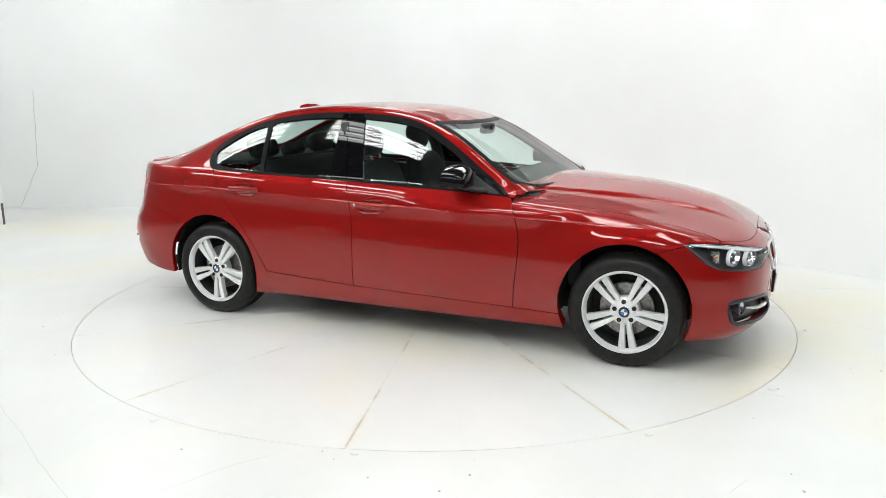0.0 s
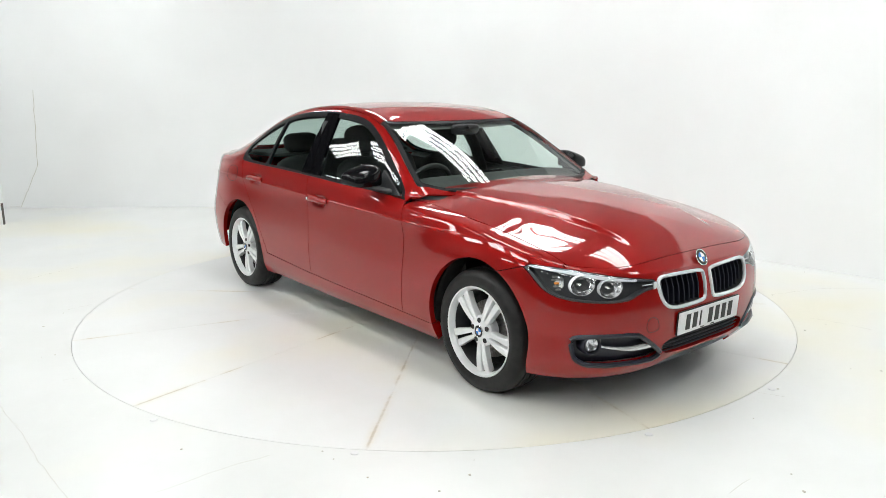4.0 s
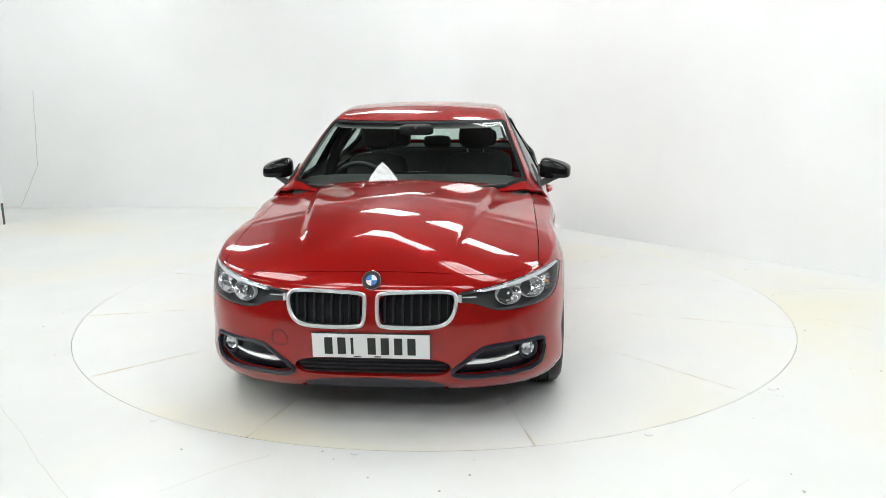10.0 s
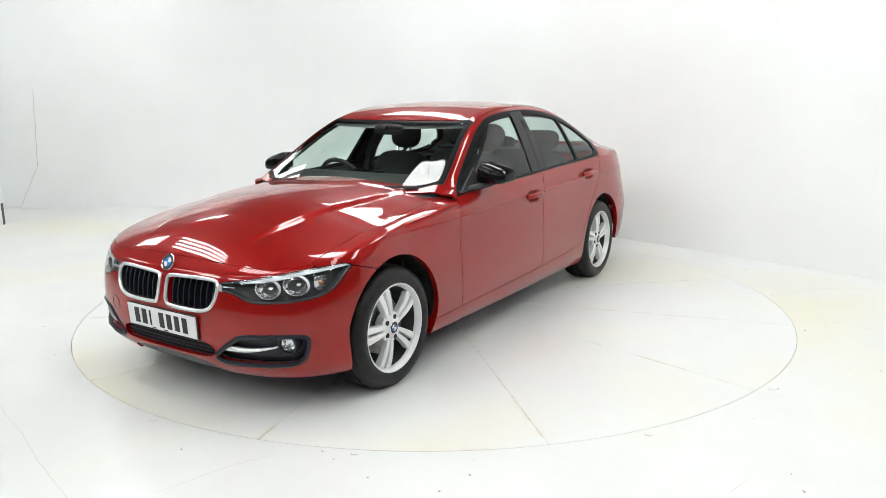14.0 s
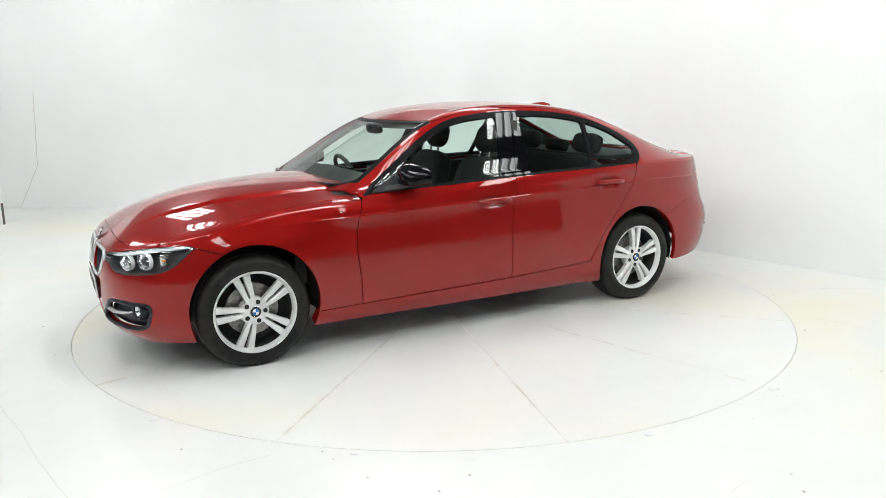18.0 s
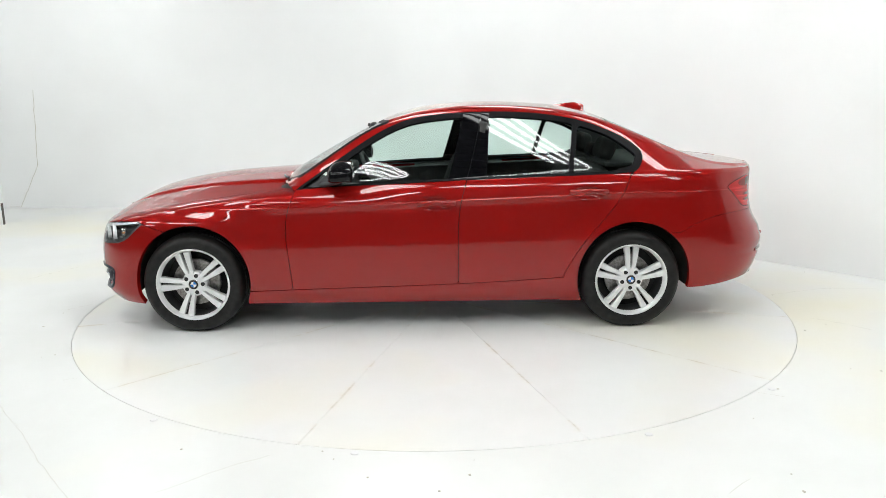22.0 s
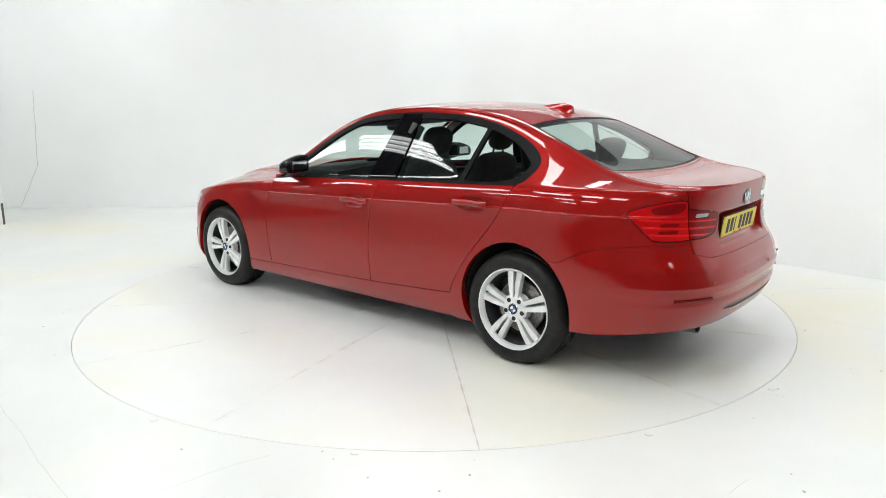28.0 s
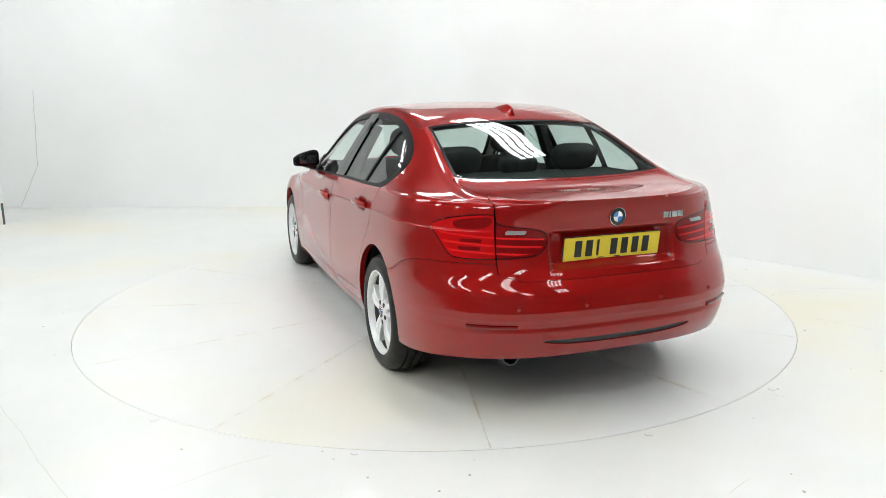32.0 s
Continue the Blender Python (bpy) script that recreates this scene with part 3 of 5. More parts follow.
def upper(u, w):
    """Bonnet and wing tops. u as in lower(), w: 0 at the join, 1 on the middle line."""
    u, w = np.broadcast_arrays(np.asarray(u, float), np.asarray(w, float))
    rough = lower(u, 0.75 + 0 * u)
    z = JOIN(rough[..., 0])
    for _ in range(2):
        rough = lower(u, z)
        z = JOIN(rough[..., 0])
    p0 = lower(u, z)
    t0 = (lower(u, z + 0.004) - lower(u, z - 0.004)) / 0.008
    t0 = t0 / np.linalg.norm(t0, axis=-1)[..., None]
    x = p0[..., 0]
    c = np.clip((x - X_FRONT) / (2.08 - X_FRONT), 0, 1)
    xs = np.where(x > X_FRONT, X_FRONT + c * 0.47, x)
    zs = BONNET(xs)
    slope = (BONNET(xs + 0.01) - BONNET(xs - 0.01)) / 0.02
    p1 = np.stack([xs, 0 * xs, zs], -1)
    d = p1 - p0
    flat = np.hypot(d[..., 0], d[..., 1])
    t0 = t0 * ((0.19 - 0.06 * smooth_step(1.4, 1.9, x)) * flat + 0.03)[..., None]
    t1 = np.stack([d[..., 0], d[..., 1], slope * d[..., 0]], -1) * 1.15
    w = w[..., None]
    p = (2 * w ** 3 - 3 * w ** 2 + 1) * p0 + (w ** 3 - 2 * w ** 2 + w) * t0 + (3 * w ** 2 - 2 * w ** 3) * p1 + (w ** 3 - w ** 2) * t1
    p[..., 2] += crest(p[..., 0], p[..., 1]) * smooth_step(0.05, 0.4, w[..., 0])
    return p


# cabin and boot: sections from the shoulder over the roof rail to the middle line
BOW = curve([-2.35, -2.1, -1.75, -1.3, -0.8, -0.3, 0.1, 0.4, 0.75], [-0.03, -0.08, -0.15, -0.07, -0.02, 0.04, 0.14, 0.20, 0.20])
RAIL_Y = curve([-2.35, -2.1, -1.9, -1.7, -1.45, -1.2, -0.9, -0.6, -0.3, -0.05, 0.18, 0.36, 0.55, 0.75], [0.60, 0.655, 0.665, 0.650, 0.618, 0.588, 0.570, 0.564, 0.570, 0.588, 0.622, 0.665, 0.712, 0.752])
RAIL_Z = curve([-2.35, -2.1, -1.9, -1.7, -1.45, -1.2, -0.9, -0.6, -0.3, -0.05, 0.18, 0.36, 0.55, 0.75], [1.008, 1.022, 1.045, 1.100, 1.210, 1.313, 1.380, 1.403, 1.397, 1.358, 1.270, 1.163, 1.045, 0.925])
MID_Z = curve([-2.42, -2.30, -2.15, -2.02, -1.92, -1.82, -1.57, -1.33, -1.19, -0.85, -0.48, -0.19, 0.05, 0.25, 0.56, 0.82, 0.98], [1.018, 1.026, 1.034, 1.042, 1.068, 1.118, 1.235, 1.337, 1.384, 1.434, 1.446, 1.431, 1.388, 1.306, 1.147, 0.998, 0.905])


def spline_rows(rows, w):
    """A clamped cubic B-spline over control rows; w from 0 to 1."""
    n = len(rows)
    knots = np.concatenate([[0] * 3, np.linspace(0, 1, n - 2), [1] * 3])
    w = np.clip(w, 0, 1 - 1e-9)
    base = [((w >= knots[i]) & (w < knots[i + 1])).astype(float) for i in range(len(knots) - 1)]
    for k in range(1, 4):
        nxt = []
        for i in range(len(base) - 1):
            a = knots[i + k] - knots[i]
            b = knots[i + k + 1] - knots[i + 1]
            s = 0
            if a > 0:
                s = s + (w - knots[i]) / a * base[i]
            if b > 0:
                s = s + (knots[i + k + 1] - w) / b * base[i + 1]
            nxt.append(s if not np.isscalar(s) else 0 * w)
        base = nxt
    return sum(b[..., None] * r for b, r in zip(base, rows))


def cabin(q, w):
    """Greenhouse, roof and boot top. q: station along the side, w: 0 shoulder, 1 middle line."""
    q, w = np.broadcast_arrays(np.asarray(q, float), np.asarray(w, float))
    zb = BELT(q)
    tail = np.clip((X_BACK - q) / (TAIL(zb) + X_BACK), 0, 0.999)
    y0 = np.where(q < X_BACK, tail_width(zb, tail ** 1.8) * (1 - tail ** 3.6) ** (1 / 3.2), half_width(q, zb))
    y2, z2, zc = RAIL_Y(q), RAIL_Z(q), MID_Z(q + BOW(q))
    y2 = np.minimum(y2, y0 - 0.06)
    y1, z1 = y0 - 0.022, zb + 0.022
    room = np.clip((z2 - z1) / 0.25, 0.05, 1)
    rows = []

    def row(y, z):
        rows.append(np.stack([y, z + 0 * y], -1))
    row(y0, zb)
    row(y0 - 0.010, zb + 0.012)
    row(y1, z1)
    for f in (0.08, 0.24, 0.42, 0.60, 0.78, 0.91):
        row(y1 + (y2 - y1) * f + 0.040 * f * (1 - f) * room, z1 + (z2 - z1) * f)
    row(y2 + 0.004 * room, z2 - 0.008 * room)
    row(y2 - 0.040, z2 + 0.018)
    for f in (0.86, 0.72, 0.56, 0.40, 0.25, 0.10, 0.0):
        row(y2 * f, zc - (zc - z2 - 0.012) * f ** 2.2)
    yz = spline_rows(rows, w)
    y = yz[..., 0]
    x = q + BOW(q) * (1 - (y / y0) ** 2)
    return np.stack([x, y, yz[..., 1]], -1)


# outlines of openings in the side view (x, z)
WINDOWS = rounded([(0.745, 0.897), (0.715, 0.925), (0.43, 1.118), (0.25, 1.238), (0.065, 1.328), (-0.12, 1.364), (-0.45, 1.386), (-0.80, 1.376), (-1.09, 1.330), (-1.31, 1.250), (-1.435, 1.178), (-1.492, 1.110), (-1.435, 1.018), (-1.37, 0.998), (-0.30, 0.965), (0.40, 0.928), (0.70, 0.902)], 3)
SEAM_F = curve([0.15, 0.29, 0.50, 0.71, 0.91, 1.0], [0.765, 0.770, 0.788, 0.795, 0.735, 0.70])
SEAM_B = curve([0.15, 0.31, 0.68, 0.85, 0.98, 1.4], [-0.285, -0.290, -0.290, -0.312, -0.350, -0.462])
SEAM_R = curve([0.2, 0.35, 0.46, 0.58, 0.70, 0.80, 0.92, 1.03], [-0.955, -0.965, -1.02, -1.10, -1.20, -1.28, -1.35, -1.395])
SILL = curve([-1.3, -1.04, -0.3, 0.4, 1.0], [0.365, 0.345, 0.305, 0.285, 0.268])
G = 0.0022


def X(P):
    return P[..., 0]


def Y(P):
    return P[..., 1]


def Z(P):
    return P[..., 2]


def clear_of_wheels(P, u, v, r=0.362):
    return np.minimum(np.hypot(X(P) - 1.397, Z(P) - 0.335), np.hypot(X(P) + 1.415, Z(P) - 0.335)) - r


LOW_Z = np.concatenate([np.linspace(0.17, 0.40, 14), np.linspace(0.42, 0.72, 16), np.linspace(0.730, 0.790, 7), np.linspace(0.7925, 0.910, 48), np.linspace(0.92, 1.0, 9)])


def fine(a, b, step):
    return np.linspace(a, b, max(2, int(round(abs(b - a) / step)) + 1))


def bottom(P):
    """Height of the lower edge of the skin along the car."""
    x = X(P)
    return np.where(x > 1.2, 0.185 + 0 * x, np.where(x > -1.2, 0.178 + 0 * x, 0.262 + 0.045 * smooth_step(-1.8, -2.3, x)))


def lid_top_edge(P):
    """Height at which the back of the boot lid meets its top."""
    end = cabin(np.full(120, -2.33), np.linspace(0, 1, 120))
    h = np.interp(Y(P), end[::-1, 1], end[::-1, 2])
    return np.where(Y(P) < end[0, 1], h, BELT(X(P)))


def below_belt(P, u, v):
    return BELT(X(P)) - Z(P)


def under_join(P, u, v):
    return JOIN(X(P)) - Z(P)


# outlines on nose and tail (y, z)
HEADLAMP = rounded([(0.376, 0.640), (0.408, 0.645), (0.545, 0.666), (0.66, 0.690), (0.72, 0.703), (0.78, 0.713), (0.848, 0.718), (0.842, 0.66), (0.826, 0.602), (0.79, 0.574), (0.70, 0.562), (0.586, 0.558), (0.53, 0.566), (0.48, 0.588), (0.43, 0.601), (0.376, 0.602)], 1)
KIDNEY = rounded([(0.026, 0.620), (0.036, 0.640), (0.15, 0.646), (0.30, 0.650), (0.362, 0.645), (0.375, 0.61), (0.360, 0.545), (0.322, 0.506), (0.25, 0.494), (0.06, 0.495), (0.030, 0.510)], 2)
FOGS = rounded([(0.770, 0.384), (0.756, 0.402), (0.69, 0.406), (0.505, 0.402), (0.46, 0.374), (0.365, 0.302), (0.350, 0.284), (0.372, 0.266), (0.415, 0.256), (0.70, 0.262), (0.748, 0.284), (0.764, 0.310)], 1)
INTAKE = rounded([(-0.35, 0.338), (-0.2, 0.354), (0.2, 0.354), (0.35, 0.338), (0.345, 0.275), (0.2, 0.264), (-0.2, 0.264), (-0.345, 0.275)], 2)
SPLIT = rounded([(-0.29, 0.240), (-0.1, 0.254), (0.1, 0.254), (0.29, 0.240), (0.36, 0.17), (-0.36, 0.17)], 1)
# tail lamp outline along the skin (u, z)
TAILLAMP = rounded([(2.285, 0.903), (2.345, 0.932), (2.44, 0.954), (2.53, 0.964), (2.606, 0.966), (2.622, 0.920), (2.72, 0.908), (2.825, 0.893), (2.853, 0.86), (2.845, 0.80), (2.81, 0.770), (2.66, 0.764), (2.46, 0.764), (2.415, 0.792), (2.355, 0.850)], 2)
LID_HALF = 0.578


car = tagged(new("car"), "glossy red metallic four-door saloon car with black trim", "car")


def both(name, pieces, mat, label=""):
    """The same panel on the left and on the right side."""
    return [panel(name, [sheet(*p[:4], mirror=m, **p[4]) for p in pieces], mat, car, label) for m in (False, True)]


U_FRONT = fine(0.0, 1.0, 0.018)
U_DOOR = fine(1.0, 2.0, 0.006)
U_REAR = fine(2.0, 3.0, 0.018)
W_UP = fine(0.0, 1.0, 0.015)
Q_ALL = fine(-2.33, 0.75, 0.022)
W_CAB = fine(0.0, 1.0, 0.0125)


def wing_seam(P):
    """Height of the seam between front bumper and wing, from the lamp's corner back to the wheel arch."""
    return 0.712 - 0.31 * (1.73 - X(P)) + 20 * np.maximum(0, X(P) - 1.722)


def build_body():
    # doors
    both("front_door", [(lower, U_DOOR, LOW_Z, (lambda P, u, v: SEAM_F(Z(P)) - X(P) - G, lambda P, u, v: X(P) - SEAM_B(Z(P)) - G, lambda P, u, v: Z(P) - SILL(X(P)) - G, below_belt), {}),
        (cabin, Q_ALL, W_CAB[:28], (lambda P, u, v: -inside(WINDOWS, X(P), Z(P)) - 0.001, lambda P, u, v: BELT(u) + 0.05 - Z(P), lambda P, u, v: X(P) - SEAM_B(Z(P)) - G, lambda P, u, v: 0.66 - X(P)), {})], PAINT)
    both("rear_door", [(lower, U_DOOR, LOW_Z, (lambda P, u, v: SEAM_B(Z(P)) - X(P) - G, lambda P, u, v: X(P) - SEAM_R(Z(P)) - G, lambda P, u, v: Z(P) - SILL(X(P)) - G, below_belt, clear_of_wheels), {}),
        (cabin, Q_ALL, W_CAB[:28], (lambda P, u, v: -inside(WINDOWS, X(P), Z(P)) - 0.001, lambda P, u, v: BELT(u) + 0.05 - Z(P), lambda P, u, v: SEAM_B(Z(P)) - X(P) - G, lambda P, u, v: X(P) - SEAM_R(Z(P)) - G), {})], PAINT)
    both("sill", [(lower, U_DOOR, LOW_Z, (lambda P, u, v: SILL(X(P)) - Z(P) - G, lambda P, u, v: Z(P) - bottom(P), clear_of_wheels, lambda P, u, v: 1.06 - X(P), lambda P, u, v: X(P) + 1.12), {"thick": 0.05})], PAINT)
    # wings
    hood_line = lambda P: 0.748 - 0.012 * smooth_step(1.5, 2.0, X(P)) - Y(P)
    both("front_wing", [
        (lower, fine(0.3, 1.0, 0.012), LOW_Z, (under_join, clear_of_wheels, lambda P, u, v: np.where(X(P) < 1.45, 1.0, Z(P) - wing_seam(P) - G), lambda P, u, v: -inside(HEADLAMP, Y(P), Z(P)) - 0.002 + np.where(X(P) < 1.6, 1, 0)), {"thick": 0.03}),
        (lower, fine(1.0, 1.3, 0.01), LOW_Z, (under_join, clear_of_wheels, lambda P, u, v: X(P) - SEAM_F(Z(P)) - G, lambda P, u, v: Z(P) - SILL(X(P)) - G), {"thick": 0.03}),
        (upper, fine(0.2, 1.32, 0.015), W_UP, (lambda P, u, v: -hood_line(P) - G, lambda P, u, v: 1.86 - X(P), lambda P, u, v: X(P) - SEAM_F(Z(P)) - G, lambda P, u, v: -inside(HEADLAMP, Y(P), Z(P)) - 0.002 + np.where(X(P) < 1.6, 1, 0)), {}),
    ], PAINT)
    # bonnet
    edge = lambda P, u, v: 2.039 - 0.17 * (np.abs(Y(P)) / 0.74) ** 5 - X(P)
    cowl = lambda P, u, v: X(P) - (0.805 - 0.30 * (np.abs(Y(P)) / 0.75) ** 3)
    bon = (lambda P, u, v: hood_line(P) - G, edge, cowl)
    panel("bonnet", [sheet(upper, fine(0.0, 1.4, 0.012), W_UP, bon, mirror=m) for m in (False, True)], PAINT, car)
    # front bumper with holes
    holes = (lambda P, u, v: wing_seam(P) - Z(P) - G, lambda P, u, v: X(P) - 1.46, lambda P, u, v: Z(P) - bottom(P), clear_of_wheels,
             lambda P, u, v: -inside(HEADLAMP, Y(P), Z(P)) - 0.002, lambda P, u, v: -inside(KIDNEY, Y(P), Z(P)), lambda P, u, v: -inside(FOGS, Y(P), Z(P)),
             lambda P, u, v: -inside(INTAKE, Y(P), Z(P)), lambda P, u, v: -inside(SPLIT, Y(P), Z(P)))
    zz = fine(0.17, 0.80, 0.011)
    panel("front_bumper", [sheet(lower, fine(0.0, 0.97, 0.009), zz, holes + (under_join,), mirror=m, thick=0.03) for m in (False, True)]
          + [sheet(upper, fine(0.0, 0.9, 0.012), W_UP, (lambda P, u, v: -edge(P, u, v) - 0.003, lambda P, u, v: hood_line(P) + 0.01, lambda P, u, v: -inside(HEADLAMP, Y(P), Z(P)) - 0.002), mirror=m) for m in (False, True)], PAINT, car)
    # quarter panels with rear pillars, roof rails and windscreen pillars
    rear = (lambda P, u, v: clear_of_wheels(P, u, v), below_belt, lambda P, u, v: SEAM_R(Z(P)) - X(P) - G, lambda P, u, v: np.where(X(P) < -1.62, Z(P) - REAR_CUT(X(P)) - 0.0012, 0.05), lambda P, u, v: -inside(TAILLAMP, u, v) - 0.002, lambda P, u, v: Y(P) - LID_HALF - G)
    both("side_panel", [
        (lower, fine(1.7, 2.0, 0.009), LOW_Z, rear, {"thick": 0.03}),
        (lower, fine(2.0, 2.95, 0.007), LOW_Z, rear, {"thick": 0.03}),
        (cabin, Q_ALL, W_CAB, (lambda P, u, v: -inside(WINDOWS, X(P), Z(P)), lambda P, u, v: -np.minimum(SEAM_R(Z(P)) - X(P), 9) + 9 * (u < 9), not_roof, not_screen, not_backlight, not_lid, above_belt_strip, lambda P, u, v: 0.749 - u), {}),
    ], PAINT)
    panel("roof", [sheet(cabin, Q_ALL, W_CAB, (lambda P, u, v: ROOF_IN(P, u) - G, not_screen, not_backlight, lambda P, u, v: u + 1.5), mirror=m) for m in (False, True)], PAINT, car)
    lid_top = lambda P, u, v: lid_field(P, u) - G
    panel("boot_lid", [sheet(cabin, Q_ALL, W_CAB, (lid_top,), mirror=m) for m in (False, True)]
          + [sheet(lower, fine(2.3, 3.0, 0.007), fine(0.655, 1.032, 0.010), (lambda P, u, v: LID_HALF - Y(P) - G, lambda P, u, v: Z(P) - LID_LOW(Y(P)) - 0.0010, lambda P, u, v: lid_top_edge(P) - Z(P), lambda P, u, v: -inside(TAILLAMP, u, v) - 0.002), mirror=m) for m in (False, True)], PAINT, car)
    panel("rear_bumper", [sheet(lower, fine(2.0, 3.0, 0.008), fine(0.25, 0.76, 0.012), (clear_of_wheels, lambda P, u, v: Z(P) - bottom(P), lambda P, u, v: REAR_CUT(X(P)) - Z(P) - 0.0012, lambda P, u, v: np.maximum(LID_LOW(Y(P)) - Z(P) - 0.0010, Y(P) - LID_HALF - G), lambda P, u, v: -inside(VENT, Y(P), Z(P)), lambda P, u, v: X_BACK - 0.1 - X(P)), mirror=m, thick=0.03) for m in (False, True)], PAINT, car)
    # glass
    border = lambda P: 0.014 + 0.020 * smooth_step(1.0, 1.09, Z(P)) + 0.016 * smooth_step(-1.22, -1.42, X(P))
    inner = lambda P, u, v: inside(WINDOWS, X(P), Z(P)) - border(P)
    post = lambda P: np.abs(X(P) - SEAM_B(Z(P)))
    q_bar = lambda P: -1.004 - 0.20 * (Z(P) - 1.01) - X(P)
    behind = lambda P: 0.117 - 0.18 * (Z(P) - 0.99)
    both("front_side_glass", [(cabin, Q_ALL, W_CAB, (inner, lambda P, u, v: X(P) - SEAM_B(Z(P)) - 0.115), {"lift": -0.006, "thick": 0.004})], GLASS)
    both("rear_side_glass", [(cabin, Q_ALL, W_CAB, (inner, lambda P, u, v: SEAM_B(Z(P)) - X(P) - behind(P) + 0.002, lambda P, u, v: -q_bar(P) - 0.016), {"lift": -0.006, "thick": 0.004})], GLASS)
    both("quarter_glass", [(cabin, Q_ALL, W_CAB, (inner, lambda P, u, v: q_bar(P) - 0.016), {"lift": -0.006, "thick": 0.004})], GLASS)
    both("window_trim", [(cabin, Q_ALL, W_CAB, (lambda P, u, v: inside(WINDOWS, X(P), Z(P)), lambda P, u, v: np.maximum(border(P) - inside(WINDOWS, X(P), Z(P)), 0.016 - np.abs(q_bar(P)))), {"lift": 0.001, "thick": 0.02})], TRIM)
    for side in (1, -1):
        both("pillar_cover", [(cabin, fine(-0.65, -0.10, 0.01), W_CAB, (lambda P, u, v: inside(WINDOWS, X(P), Z(P)) - 0.010, lambda P, u, v: (0.117 if side > 0 else behind(P)) - post(P), lambda P, u, v: side * (X(P) - SEAM_B(Z(P))) - 0.002), {"lift": 0.0015, "thick": 0.02})], PILLAR)
    screen = panel("windscreen", [sheet(cabin, Q_ALL, W_CAB, (lambda P, u, v: SCREEN_IN(P, u) - 0.002,), mirror=m, lift=-0.003, thick=0.005) for m in (False, True)], SCREENGLASS, car)
    panel("black_border", [sheet(cabin, Q_ALL, W_CAB, (lambda P, u, v: SCREEN_IN(P, u) - 0.0015, lambda P, u, v: 0.030 - SCREEN_IN(P, u)), mirror=m, lift=-0.0012, thick=0.001) for m in (False, True)], TRIM, screen, "black ceramic edge of the windscreen")
    back_screen = panel("rear_window", [sheet(cabin, Q_ALL, W_CAB, (lambda P, u, v: BACKLIGHT_IN(P, u) - 0.002,), mirror=m, lift=-0.003, thick=0.005) for m in (False, True)], REARGLASS, car)
    panel("black_border", [sheet(cabin, Q_ALL, W_CAB, (lambda P, u, v: BACKLIGHT_IN(P, u) - 0.0015, lambda P, u, v: 0.016 - BACKLIGHT_IN(P, u)), mirror=m, lift=-0.0012, thick=0.001) for m in (False, True)], TRIM, back_screen, "black ceramic edge of the rear window")


def rounded_box(a, b, half_a, half_b, r):
    """Signed distance to a rounded box round nought, above nought inside."""
    da, db = np.abs(a) - half_a + r, np.abs(b) - half_b + r
    return r - np.hypot(np.maximum(da, 0), np.maximum(db, 0)) - np.minimum(np.maximum(da, db), 0)


def SCREEN_IN(P, q):
    side = (RAIL_Y(q) - 0.014) - np.abs(Y(P))
    return np.minimum(np.minimum(q - 0.078, 0.735 - 0.055 * smooth_step(0.50, 0.74, np.abs(Y(P))) - q), side)


def BACKLIGHT_IN(P, q):
    side = (RAIL_Y(q) - 0.055) - np.abs(Y(P))
    return np.minimum(np.minimum(-1.245 - q, q + 1.765), side)


def ROOF_IN(P, q):
    return np.minimum(RAIL_Y(q) - 0.012 - np.abs(Y(P)), np.minimum(q + 1.245, 0.12 - q))


def lid_field(P, q):
    return np.minimum(LID_HALF + 0.05 * smooth_step(-2.1, -1.8, X(P)) - np.abs(Y(P)), -1.785 - q)


def not_roof(P, q, w):
    return -ROOF_IN(P, q) - G


def not_screen(P, q, w):
    return -SCREEN_IN(P, q) - 0.001


def not_backlight(P, q, w):
    return -BACKLIGHT_IN(P, q) - 0.001


def not_lid(P, q, w):
    return -lid_field(P, q) - G


def above_belt_strip(P, q, w):
    """Below the windows the shoulder belongs to the doors."""
    return np.where((q > -1.40) & (Z(P) < BELT(q) + 0.02) & (q < 0.62), -0.01, 0.01)


REAR_CUT = curve([-2.45, -2.2, -2.0, -1.85, -1.70], [0.74, 0.745, 0.735, 0.700, 0.625])
VENT = rounded([(-0.40, 0.405), (-0.2, 0.395), (0.2, 0.395), (0.40, 0.405), (0.40, 0.385), (0.2, 0.365), (-0.2, 0.365), (-0.40, 0.385)], 2)


def LID_LOW(y):
    return 0.668 + 0.03 * np.clip(np.abs(y) - 0.48, 0, 1) / 0.1


build_body()
